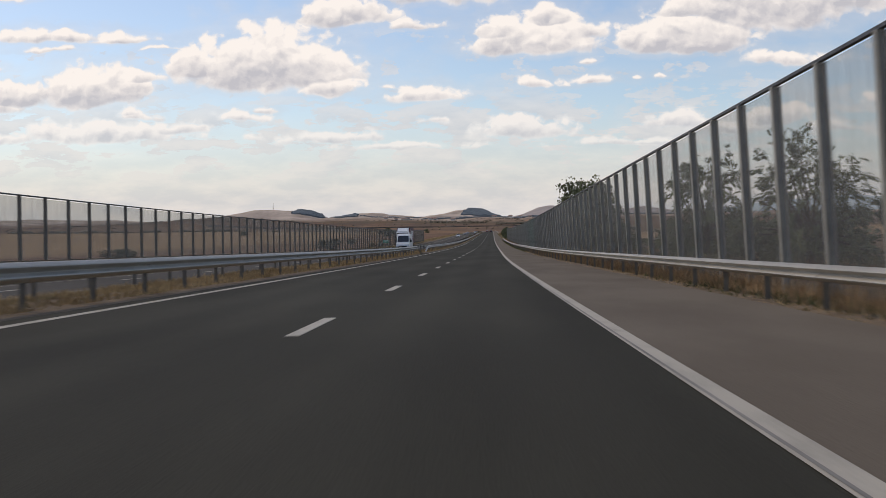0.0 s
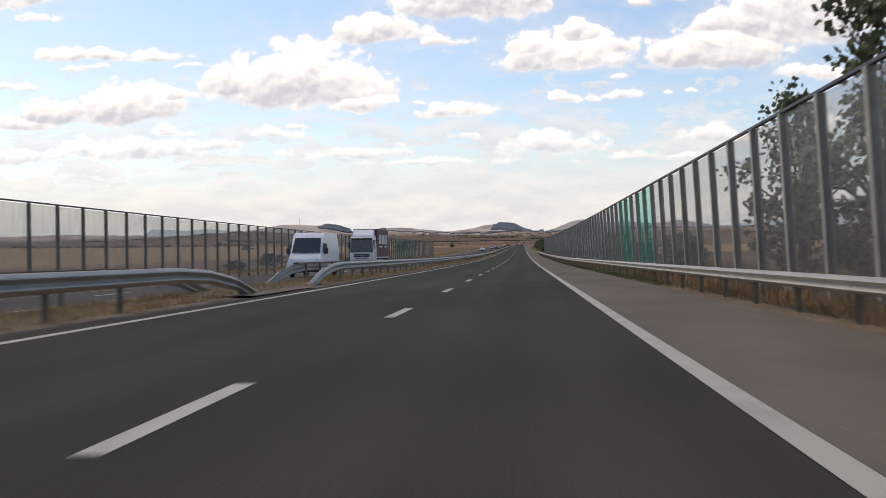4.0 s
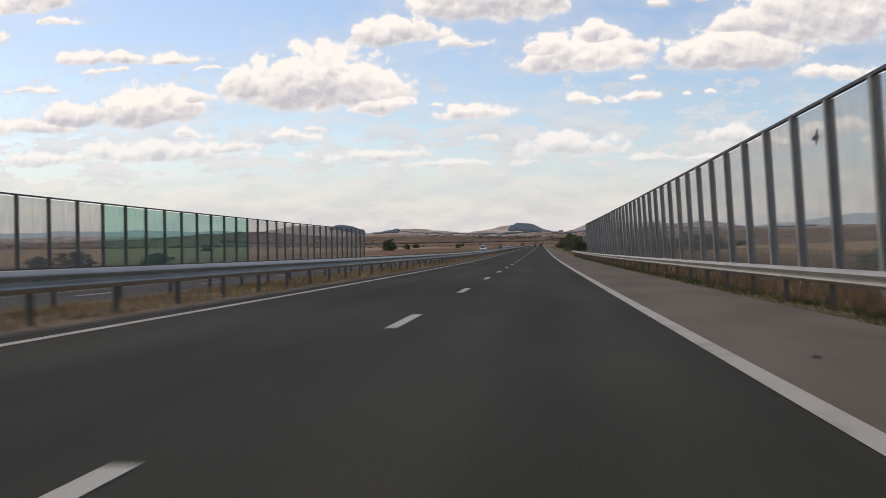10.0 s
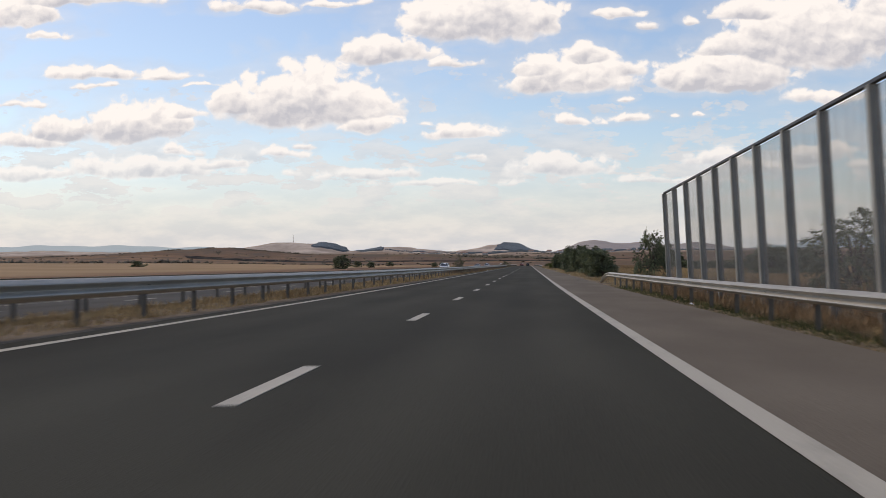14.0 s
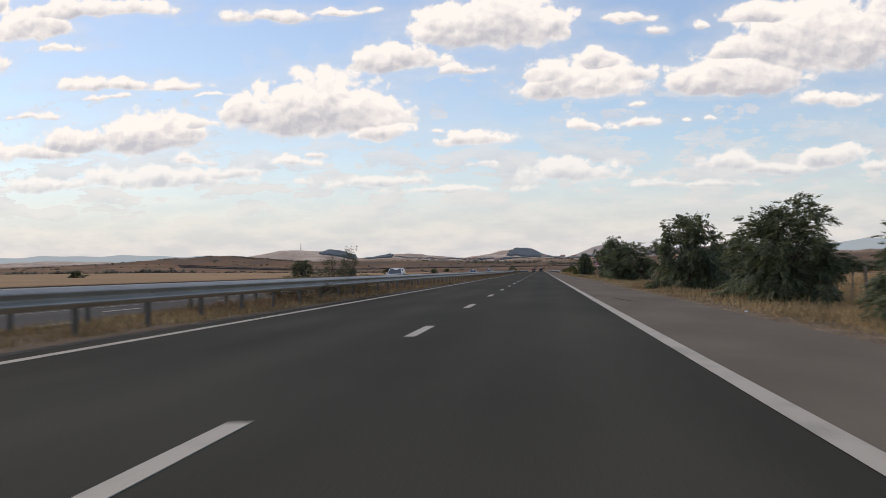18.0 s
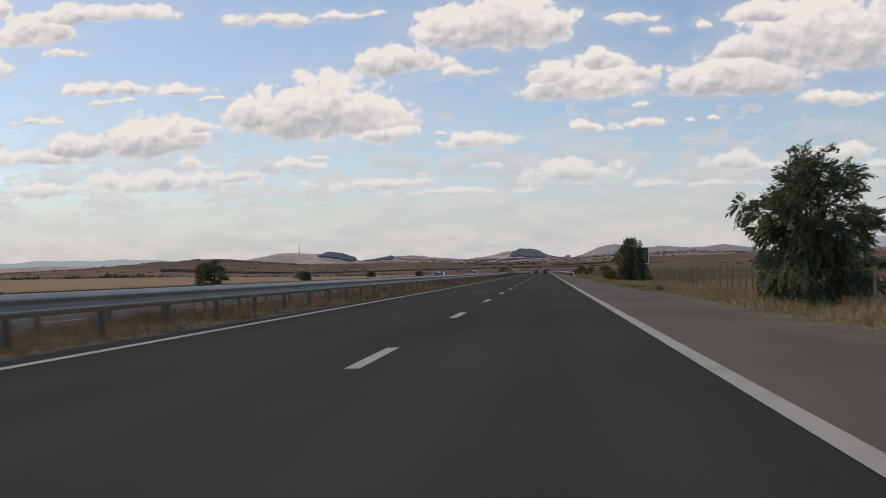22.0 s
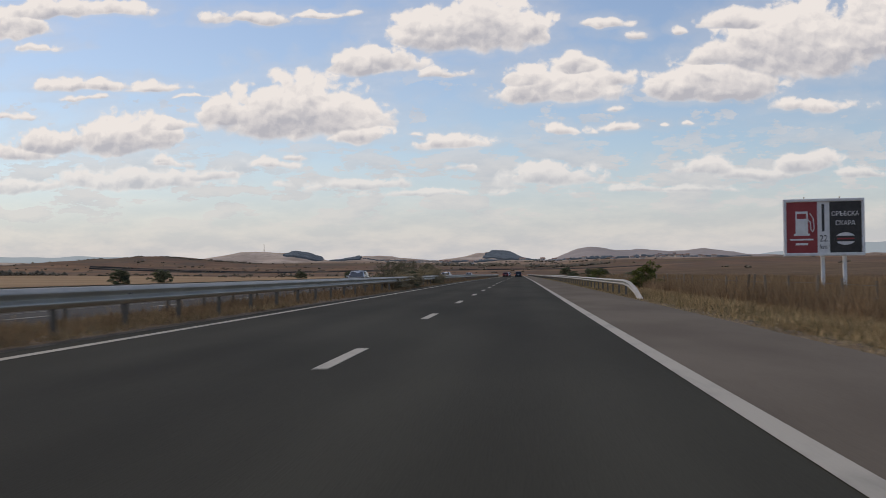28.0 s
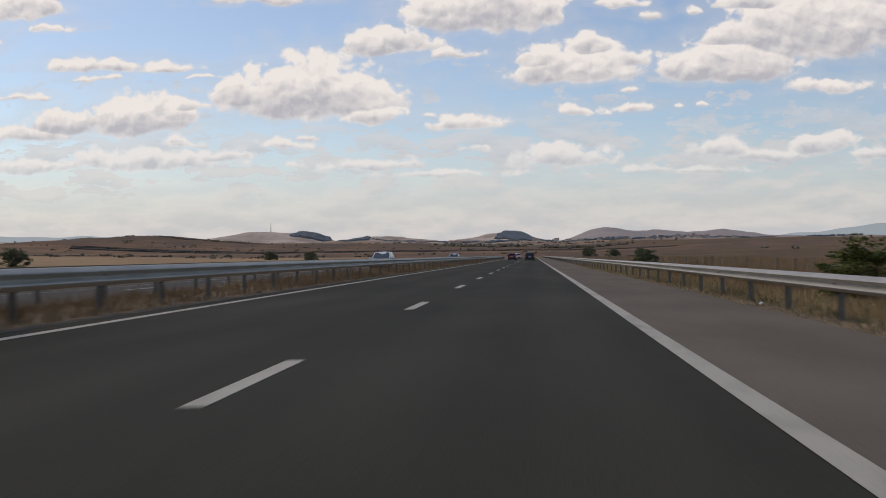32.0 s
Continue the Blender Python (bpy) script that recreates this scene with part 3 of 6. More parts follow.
# ================= the land =================
gy = np.unique(np.r_[np.arange(-320, 1000, 10.0), np.arange(1000, 2200, 24.0), np.arange(2200, 4990, 26.0), 4990.0])
k = np.linspace(-1, 1, 241)
gx = np.sign(k) * (30 * np.abs(k) + 3170 * np.abs(k) ** 3)
XX, YY = np.meshgrid(gx, gy)
XX = XX + np.interp(YY, LINE_Y, LINE_X) * np.exp(-(XX / 200) ** 2)
ZZ = terrain(XX, YY)
v = np.stack([XX, YY, ZZ], -1).reshape(-1, 3)
nx, ny = len(gx), len(gy)
idx = np.arange(nx * ny).reshape(ny, nx)
f = np.stack([idx[:-1, :-1], idx[:-1, 1:], idx[1:, 1:], idx[1:, :-1]], -1).reshape(-1, 4)


def land_mat():
    m, N, L, p = shader("dry_fields", 0.95, spec=0.05)
    co = N.new("ShaderNodeTexCoord")
    mp = N.new("ShaderNodeMapping")
    mp.inputs["Scale"].default_value, mp.inputs["Rotation"].default_value = (0.0016, 0.0075, 0), (0, 0, 0.12)
    L.new(co.outputs["Object"], mp.inputs[0])
    vor = N.new("ShaderNodeTexVoronoi")
    vor.inputs["Scale"].default_value, vor.inputs["Randomness"].default_value = 1.0, 0.75
    L.new(mp.outputs[0], vor.inputs["Vector"])
    sepc = N.new("ShaderNodeSeparateColor")
    L.new(vor.outputs["Color"], sepc.inputs[0])
    ramp = N.new("ShaderNodeValToRGB")
    ramp.color_ramp.interpolation = "CONSTANT"
    for at, c in ((0.0, (0.285, 0.176, 0.107)), (0.22, (0.230, 0.142, 0.091)), (0.42, (0.310, 0.191, 0.111)), (0.55, (0.205, 0.129, 0.087)), (0.78, (0.248, 0.158, 0.099)), (0.92, (0.186, 0.133, 0.079))):
        e = ramp.color_ramp.elements.new(at)
        e.color = (*c, 1)
    L.new(sepc.outputs[0], ramp.inputs[0])
    n1, n2 = N.new("ShaderNodeTexNoise"), N.new("ShaderNodeTexNoise")
    for n, s in ((n1, 0.02), (n2, 0.6)):
        n.inputs["Scale"].default_value, n.inputs["Detail"].default_value = s, 8
        L.new(co.outputs["Object"], n.inputs["Vector"])
    mx = N.new("ShaderNodeMix")
    mx.data_type, mx.blend_type = "RGBA", "MULTIPLY"
    mr = N.new("ShaderNodeValToRGB")
    mr.color_ramp.elements[0].position, mr.color_ramp.elements[0].color = 0.32, (0.55, 0.52, 0.48, 1)
    mr.color_ramp.elements[1].position, mr.color_ramp.elements[1].color = 0.68, (1.25, 1.2, 1.15, 1)
    mixn = N.new("ShaderNodeMath")
    mixn.operation = "MULTIPLY_ADD"
    mixn.inputs[1].default_value = 0.45
    sub = N.new("ShaderNodeMath")
    sub.operation = "MULTIPLY"
    sub.inputs[1].default_value = 0.55
    L.new(n1.outputs["Fac"], sub.inputs[0]), L.new(n2.outputs["Fac"], mixn.inputs[0]), L.new(sub.outputs[0], mixn.inputs[2])
    L.new(mixn.outputs[0], mr.inputs[0])
    mx.inputs["Factor"].default_value = 1.0
    L.new(ramp.outputs[0], mx.inputs["A"]), L.new(mr.outputs[0], mx.inputs["B"])
    # distant slopes: stubble and dry pasture, paled by haze mixed into the colour
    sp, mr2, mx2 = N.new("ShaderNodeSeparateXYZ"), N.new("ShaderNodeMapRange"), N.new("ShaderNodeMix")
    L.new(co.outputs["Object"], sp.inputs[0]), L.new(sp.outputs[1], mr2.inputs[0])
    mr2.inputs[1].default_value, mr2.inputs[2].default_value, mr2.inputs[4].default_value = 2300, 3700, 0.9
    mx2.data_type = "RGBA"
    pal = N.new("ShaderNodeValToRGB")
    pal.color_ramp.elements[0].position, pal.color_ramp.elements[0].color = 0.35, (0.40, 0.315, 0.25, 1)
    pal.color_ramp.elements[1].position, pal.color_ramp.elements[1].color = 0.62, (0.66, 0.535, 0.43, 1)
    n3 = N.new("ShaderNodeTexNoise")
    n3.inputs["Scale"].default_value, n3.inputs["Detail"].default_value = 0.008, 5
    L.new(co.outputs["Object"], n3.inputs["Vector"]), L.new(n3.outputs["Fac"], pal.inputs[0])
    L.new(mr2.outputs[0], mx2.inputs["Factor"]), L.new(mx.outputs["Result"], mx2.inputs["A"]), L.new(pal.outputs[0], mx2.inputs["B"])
    # a strip of straw stubble beside the motorway on the left, and dark scrub mottling the slopes behind
    fx, fy, fm, stub = N.new("ShaderNodeMapRange"), N.new("ShaderNodeMapRange"), N.new("ShaderNodeMath"), N.new("ShaderNodeMix")
    fx.inputs[1].default_value, fx.inputs[2].default_value = -70, -95
    fy.inputs[1].default_value, fy.inputs[2].default_value = 1330, 1290
    L.new(sp.outputs[0], fx.inputs[0]), L.new(sp.outputs[1], fy.inputs[0])
    fm.operation = "MULTIPLY"
    L.new(fx.outputs[0], fm.inputs[0]), L.new(fy.outputs[0], fm.inputs[1])
    stub.data_type = "RGBA"
    straw = N.new("ShaderNodeValToRGB")
    straw.color_ramp.elements[0].position, straw.color_ramp.elements[0].color = 0.35, (0.32, 0.208, 0.115, 1)
    straw.color_ramp.elements[1].position, straw.color_ramp.elements[1].color = 0.65, (0.41, 0.272, 0.152, 1)
    L.new(n1.outputs["Fac"], straw.inputs[0]), L.new(straw.outputs[0], stub.inputs["B"])
    L.new(fm.outputs[0], stub.inputs["Factor"]), L.new(mx2.outputs["Result"], stub.inputs["A"])
    nb, br, dark, by = N.new("ShaderNodeTexNoise"), N.new("ShaderNodeMapRange"), N.new("ShaderNodeMix"), N.new("ShaderNodeMapRange")
    mpb = N.new("ShaderNodeMapping")
    mpb.inputs["Scale"].default_value = (1.0, 0.35, 1.0)
    L.new(co.outputs["Object"], mpb.inputs[0]), L.new(mpb.outputs[0], nb.inputs["Vector"])
    nb.inputs["Scale"].default_value, nb.inputs["Detail"].default_value, nb.inputs["Roughness"].default_value = 0.028, 9, 0.68
    br.inputs[1].default_value, br.inputs[2].default_value, br.inputs[4].default_value = 0.46, 0.60, 0.8
    by.inputs[1].default_value, by.inputs[2].default_value = 1290, 1400
    L.new(nb.outputs["Fac"], br.inputs[0]), L.new(sp.outputs[1], by.inputs[0])
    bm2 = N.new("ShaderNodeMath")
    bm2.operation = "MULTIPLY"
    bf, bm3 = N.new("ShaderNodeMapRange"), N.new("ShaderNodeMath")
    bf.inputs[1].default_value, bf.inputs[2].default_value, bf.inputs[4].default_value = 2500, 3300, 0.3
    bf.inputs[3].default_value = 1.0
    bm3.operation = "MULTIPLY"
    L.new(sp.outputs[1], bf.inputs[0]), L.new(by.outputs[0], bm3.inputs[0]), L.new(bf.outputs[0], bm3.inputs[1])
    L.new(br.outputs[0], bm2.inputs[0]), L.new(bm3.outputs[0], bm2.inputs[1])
    dark.data_type = "RGBA"
    dark.inputs["B"].default_value = (0.13, 0.10, 0.076, 1)
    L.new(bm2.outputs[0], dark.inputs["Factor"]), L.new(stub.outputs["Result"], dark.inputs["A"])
    # straw field behind the fence on the right
    rx, ry, rm, rfield = N.new("ShaderNodeMapRange"), N.new("ShaderNodeMapRange"), N.new("ShaderNodeMath"), N.new("ShaderNodeMix")
    rx.inputs[1].default_value, rx.inputs[2].default_value = 14, 20
    ry.inputs[1].default_value, ry.inputs[2].default_value = 1700, 1250
    brown, bz = N.new("ShaderNodeMix"), N.new("ShaderNodeMapRange")
    brown.data_type = "RGBA"
    bz.inputs[1].default_value, bz.inputs[2].default_value = 410, 385
    bw, bs = N.new("ShaderNodeMapRange"), N.new("ShaderNodeMath")
    bw.inputs[1].default_value, bw.inputs[2].default_value = 600, 650
    L.new(sp.outputs[1], bz.inputs[0]), L.new(sp.outputs[1], bw.inputs[0])
    L.new(bz.outputs[0], bs.inputs[0]), L.new(bw.outputs[0], bs.inputs[1]), L.new(bs.outputs[0], brown.inputs["Factor"])
    weeds = N.new("ShaderNodeValToRGB")
    weeds.color_ramp.elements[0].position, weeds.color_ramp.elements[0].color = 0.38, (0.105, 0.07, 0.043, 1)
    weeds.color_ramp.elements[1].position, weeds.color_ramp.elements[1].color = 0.62, (0.215, 0.14, 0.083, 1)
    L.new(mixn.outputs[0], weeds.inputs[0]), L.new(weeds.outputs[0], brown.inputs["B"])
    L.new(straw.outputs[0], brown.inputs["A"])
    L.new(sp.outputs[0], rx.inputs[0]), L.new(sp.outputs[1], ry.inputs[0])
    rm.operation = "MULTIPLY"
    L.new(rx.outputs[0], rm.inputs[0]), L.new(ry.outputs[0], rm.inputs[1])
    rfield.data_type = "RGBA"
    L.new(brown.outputs["Result"], rfield.inputs["B"]), L.new(rm.outputs[0], rfield.inputs["Factor"]), L.new(dark.outputs["Result"], rfield.inputs["A"])
    # the hills to the right are greyed by haze mixed into their colour
    hx, hy, hm, hill_haze = N.new("ShaderNodeMapRange"), N.new("ShaderNodeMapRange"), N.new("ShaderNodeMath"), N.new("ShaderNodeMix")
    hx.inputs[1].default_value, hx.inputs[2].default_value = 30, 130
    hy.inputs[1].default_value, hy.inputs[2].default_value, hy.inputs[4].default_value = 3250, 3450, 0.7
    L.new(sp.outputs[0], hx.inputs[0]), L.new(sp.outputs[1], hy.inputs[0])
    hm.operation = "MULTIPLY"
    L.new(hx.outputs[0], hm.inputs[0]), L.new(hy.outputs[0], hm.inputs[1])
    hill_haze.data_type = "RGBA"
    hill_haze.inputs["B"].default_value = (0.37, 0.335, 0.32, 1)
    L.new(hm.outputs[0], hill_haze.inputs["Factor"]), L.new(rfield.outputs["Result"], hill_haze.inputs["A"])
    L.new(hill_haze.outputs["Result"], p.inputs["Base Color"])
    bn = N.new("ShaderNodeBump")
    bn.inputs["Strength"].default_value, bn.inputs["Distance"].default_value = 0.6, 0.15
    L.new(n2.outputs["Fac"], bn.inputs["Height"]), L.new(bn.outputs[0], p.inputs["Normal"])
    return m


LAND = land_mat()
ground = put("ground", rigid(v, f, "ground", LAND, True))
tagged(ground, "dry brown and straw coloured fields rolling to low hills", "ground", "", "structure")


# far mountains, beyond the hills: distance haze put into blue colour and glow
def ridge(name, x0, x1, y, base, heights, label):
    xs = np.linspace(x0, x1, 90)
    t = np.linspace(0, 1, 90)
    top = np.interp(t, np.linspace(0, 1, len(heights)), heights) + 3.0 * np.sin(t * 31 + x0) + 1.8 * np.sin(t * 67)
    v = [(x, y, base) for x in xs] + [(x, y + 8, h) for x, h in zip(xs, top)]
    f = [(i, i + 1, i + 91, i + 90) for i in range(89)]
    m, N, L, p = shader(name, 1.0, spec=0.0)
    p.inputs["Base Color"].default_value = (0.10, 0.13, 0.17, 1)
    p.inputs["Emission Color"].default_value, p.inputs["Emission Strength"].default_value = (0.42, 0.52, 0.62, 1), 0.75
    ob = put(name, rigid(np.array(v), f, name, m, True))
    return tagged(ob, label, "mountains", "", "structure")


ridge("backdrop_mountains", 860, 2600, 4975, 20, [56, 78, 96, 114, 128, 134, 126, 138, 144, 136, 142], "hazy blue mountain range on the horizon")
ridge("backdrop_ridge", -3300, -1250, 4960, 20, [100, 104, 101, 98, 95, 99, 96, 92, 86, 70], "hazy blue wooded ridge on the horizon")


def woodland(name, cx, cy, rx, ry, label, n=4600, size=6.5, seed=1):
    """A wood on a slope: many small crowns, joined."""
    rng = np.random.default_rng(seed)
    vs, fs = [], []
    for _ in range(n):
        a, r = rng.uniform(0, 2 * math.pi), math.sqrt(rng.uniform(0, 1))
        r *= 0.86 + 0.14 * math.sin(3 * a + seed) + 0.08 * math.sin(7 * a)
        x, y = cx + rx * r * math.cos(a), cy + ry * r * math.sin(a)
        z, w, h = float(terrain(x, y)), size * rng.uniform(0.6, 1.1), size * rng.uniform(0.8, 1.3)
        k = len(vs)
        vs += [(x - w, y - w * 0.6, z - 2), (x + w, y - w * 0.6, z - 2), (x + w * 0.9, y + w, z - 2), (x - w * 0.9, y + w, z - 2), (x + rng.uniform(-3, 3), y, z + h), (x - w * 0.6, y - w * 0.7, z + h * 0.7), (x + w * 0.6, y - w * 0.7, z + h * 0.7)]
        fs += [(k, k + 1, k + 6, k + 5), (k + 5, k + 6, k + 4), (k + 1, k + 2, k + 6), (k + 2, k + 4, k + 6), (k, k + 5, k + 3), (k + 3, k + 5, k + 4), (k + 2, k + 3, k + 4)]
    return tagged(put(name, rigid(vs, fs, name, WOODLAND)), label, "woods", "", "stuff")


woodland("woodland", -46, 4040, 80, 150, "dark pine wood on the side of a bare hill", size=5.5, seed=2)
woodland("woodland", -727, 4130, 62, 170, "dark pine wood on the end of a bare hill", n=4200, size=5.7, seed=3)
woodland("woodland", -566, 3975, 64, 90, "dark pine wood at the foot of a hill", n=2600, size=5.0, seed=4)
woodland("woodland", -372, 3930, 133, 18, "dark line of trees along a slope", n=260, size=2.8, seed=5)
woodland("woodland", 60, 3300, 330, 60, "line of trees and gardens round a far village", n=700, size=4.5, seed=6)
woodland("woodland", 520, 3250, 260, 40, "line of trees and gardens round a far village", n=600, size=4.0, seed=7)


# hedges and scrub strewn over the fields
def scrub(name, n, x_range, y_range, size, label, seed, rows=0):
    rng = np.random.default_rng(seed)
    vs, fs = [], []
    lines = [(rng.uniform(*x_range), rng.uniform(*y_range), rng.uniform(-0.25, 0.25), rng.uniform(60, 260)) for _ in range(rows)]
    for k in range(n):
        if rows and k % 3:
            x0, y0, a, ln = lines[k % rows]
            t = rng.uniform(-ln, ln)
            x, y = x0 + t * math.cos(a), y0 + t * math.sin(a) + rng.normal(0, 3)
        else:
            x, y = rng.uniform(*x_range), rng.uniform(*y_range)
        z = float(terrain(x, y))
        r = size * rng.uniform(0.35, 1.0) * (0.55 + y / 4000)
        for _ in range(5):
            cx, cy, cz, q = x + rng.normal(0, r * 0.6), y + rng.normal(0, r * 0.6), z + rng.uniform(0.1, 0.55) * r, r * rng.uniform(0.35, 0.7)
            k0 = len(vs)
            vs += [(cx - q, cy, cz), (cx, cy - q, cz), (cx + q, cy, cz), (cx, cy + q, cz), (cx + q * 0.2, cy, cz + q * 0.8), (cx, cy, cz - q)]
            fs += [(k0, k0 + 1, k0 + 4), (k0 + 1, k0 + 2, k0 + 4), (k0 + 2, k0 + 3, k0 + 4), (k0 + 3, k0, k0 + 4), (k0 + 1, k0, k0 + 5), (k0 + 2, k0 + 1, k0 + 5), (k0 + 3, k0 + 2, k0 + 5), (k0, k0 + 3, k0 + 5)]
    return tagged(put(name, rigid(vs, fs, name, SCRUB)), label, "bushes", "", "stuff")


scrub("field_scrub", 420, (-1200, -120), (1250, 2400), 2.2, "dark scrub and hedge lines scattered over the dry slopes", 21, 22)
scrub("field_scrub", 80, (60, 900), (1000, 3000), 2.8, "dark scrub and hedge lines scattered over the dry slopes", 22, 14)
scrub("field_scrub", 140, (-90, 70), (1500, 3100), 3.0, "dark scrub beside the far road", 23, 6)


def scrub_line(n, xs, ys, size, label, seed):
    """Bushes along a line over the land."""
    rng = np.random.default_rng(seed)
    vs, fs = [], []
    for k in range(n):
        t = rng.uniform(0, 1)
        x, y = float(np.interp(t, np.linspace(0, 1, len(xs)), xs)) + rng.normal(0, 4), float(np.interp(t, np.linspace(0, 1, len(ys)), ys)) + rng.normal(0, 6)
        z, r = float(terrain(x, y)), size * rng.uniform(0.3, 1.0) * (0.4 + abs(math.sin(t * 23 + seed)))
        for _ in range(4):
            cx, cy, cz, q = x + rng.normal(0, r * 0.7), y + rng.normal(0, r * 0.5), z + rng.uniform(0.0, 0.5) * r, r * rng.uniform(0.4, 0.7)
            k0 = len(vs)
            vs += [(cx - q, cy, cz), (cx, cy - q, cz), (cx + q, cy, cz), (cx, cy + q, cz), (cx + q * 0.2, cy, cz + q * 0.8), (cx, cy, cz - q)]
            fs += [(k0, k0 + 1, k0 + 4), (k0 + 1, k0 + 2, k0 + 4), (k0 + 2, k0 + 3, k0 + 4), (k0 + 3, k0, k0 + 4), (k0 + 1, k0, k0 + 5), (k0 + 2, k0 + 1, k0 + 5), (k0 + 3, k0 + 2, k0 + 5), (k0, k0 + 3, k0 + 5)]
    return tagged(put("field_scrub", rigid(vs, fs, "field_scrub", SCRUB)), label, "bushes", "", "stuff")


scrub_line(420, [-900, -720, -560, -400], [2120, 2140, 2165, 2200], 2.6, "dark scrub along the crest of a brown hill", 31)
scrub_line(160, [-640, -480, -330], [1360, 1350, 1345], 4.0, "dark hedge at the back of a stubble field", 32)
scrub_line(90, [-330, -200, -90], [1345, 1340, 1335], 1.6, "low hedge at the back of a stubble field", 33)
scrub_line(240, [-130, -60, -16], [2300, 2250, 2200], 5.0, "dark trees beside the far road", 34)
scrub_line(140, [16, 60, 130], [2000, 2100, 2200], 4.0, "dark trees beside the far road", 35)


# ================= roadway =================
VERGE_U, VERGE_Z = [6.36, 6.8, 8.2, 11, 16, 26], [-0.05, -0.04, -0.13, -0.36, -0.44, -0.56]
U_RIGHT, U_LEFT, U_EDGE, U_INNER = 3.733, -4.262, 6.35, -4.85
road = strip("road", -60, 3200, [U_INNER, -2, 0, 2, 3.836], [0, 0, 0, 0, 0], ASPHALT, label="smooth dark grey asphalt motorway carriageway", category="road", drop=0.25)
strip("hard_shoulder", -60, 3200, [3.838, 5, U_EDGE], [-0.004, -0.006, -0.02], SHOULDER, label="lighter brownish grey asphalt hard shoulder", category="road", drop=0.25)


def fall(u):
    """Height of the opposite carriageway, which falls away from the median."""
    return -0.02 + 0.034 * (u + 8.05)


far_road = strip("road_opposite", -60, 3200, [-19.2, -16.5, -12.3, -8.05], [fall(-19.2), fall(-16.5), fall(-12.3), fall(-8.05)], OPPOSITE, label="grey asphalt carriageway for oncoming traffic", category="road", drop=0.25)
strip("median_verge", -60, 3200, [-8.04, -7.2, -6.5, -5.6, -4.86], [-0.06, -0.02, 0.03, -0.01, -0.05], SOIL, label="dry bare earth of the central reservation", category="verge")
strip("verge", -60, 3200, VERGE_U, VERGE_Z, SOIL, label="dry earth roadside verge", category="verge")
strip("verge_opposite", -60, 3200, [-34, -28, -22, -20.5, -19.22], [-0.58, -0.52, -0.46, -0.44, -0.43], SOIL, label="dry earth verge beside the oncoming carriageway", category="verge")
strip("median_crossing", 118, 127, [-8.03, -6.5, -4.87], [0.034, 0.045, 0.034], SHOULDER, label="paved crossing through the central reservation", category="pavement")

# cracks in the hard shoulder: distance along, across, half width
CRACKS = (((186.6, 4.20, 0.004), (187.0, 4.18, 0.016), (187.5, 4.22, 0.012), (188.1, 4.21, 0.003)),
          ((189.6, 4.27, 0.003), (190.2, 4.31, 0.016), (190.8, 4.27, 0.012), (191.4, 4.33, 0.016), (192.2, 4.34, 0.003)),
          ((194.0, 4.40, 0.003), (195.1, 4.43, 0.014), (196.0, 4.40, 0.003)),
          ((197.4, 4.52, 0.003), (198.3, 4.55, 0.015), (199.4, 4.52, 0.003)))
# painted lines
strip("edge_line", -60, 2400, [U_RIGHT - 0.10, U_RIGHT + 0.10], [0.006, 0.006], PAINT, parent=road)
strip("edge_line", -60, 2400, [U_LEFT - 0.10, U_LEFT + 0.10], [0.006, 0.006], PAINT, parent=road)
strip("edge_line", -60, 2400, [-8.62, -8.44], [fall(-8.62) + 0.006, fall(-8.44) + 0.006], PAINT, parent=far_road)
strip("edge_line", -60, 2400, [-16.4, -16.2], [fall(-16.4) + 0.006, fall(-16.2) + 0.006], PAINT, parent=far_road)
for s0, s1 in ((-20, 48), (158, 172), (588, 616), (664, 704)):
    strip("worn_stripe", s0, s1, [U_RIGHT - 0.075, U_RIGHT - 0.045], [0.009, 0.009], WORN, parent=road)
ss = np.linspace(435.5, 440.5, 17)
uc = 4.45 + 0.45 * ((440.5 - ss) / 5.0) ** 1.4
half = 0.04 * np.sin(np.pi * (ss - 435.3) / 5.4) ** 0.5
v = np.concatenate([on_road(ss, uc - half, 0.0), on_road(ss, uc + half, 0.0)])
put("skid_mark", rigid(v, [(k, k + 17, k + 18, k + 1) for k in range(16)], "skid_mark", PATCH), road, label="dark curved rubber mark")
for pts in CRACKS:
    v = []
    for s, u, w in pts:
        v += [tuple(on_road(s, u - w, 0.0)), tuple(on_road(s, u + w, 0.0))]
    put("crack", rigid(v, [(2 * k, 2 * k + 1, 2 * k + 3, 2 * k + 2) for k in range(len(pts) - 1)], "crack", PATCH), road)
dash = Shape().box(-0.085, 0.085, 0, 3.0, 0, 0.006).mesh("lane_dash", PAINT)
for k in range(-3, 120):
    put("lane_dash", dash, road, road_pose(12.0 * k, 0, 0.001))
    put("lane_dash", dash, far_road, road_pose(12.0 * k + 5, -12.3, fall(-12.3) + 0.003))


# ================= guardrails =================
def w_beam(length, drop0=0.0, drop1=0.0, top=0.78, deep=0.32):
    """A corrugated steel beam that runs along y; x is its face side."""
    prof = [(0.036 - 0.044 * math.cos(4 * math.pi * q) - 0.03 * (abs(q - 0.5) > 0.49), top - deep * q) for q in np.linspace(0, 1, 25)]
    back = [(x - 0.012, z) for x, z in reversed(prof)]
    ring = prof + back
    sh = Shape()
    sh.loft([[(x, y, z - d) for x, z in ring] for y, d in ((0, drop0), (length, drop1))])
    return sh


def upright(profile, z0, z1):
    """A rolled steel section stood upright: profile is a closed outline in x, y."""
    return Shape().loft([[(x, y, z) for x, y in profile] for z in (z0, z1)])


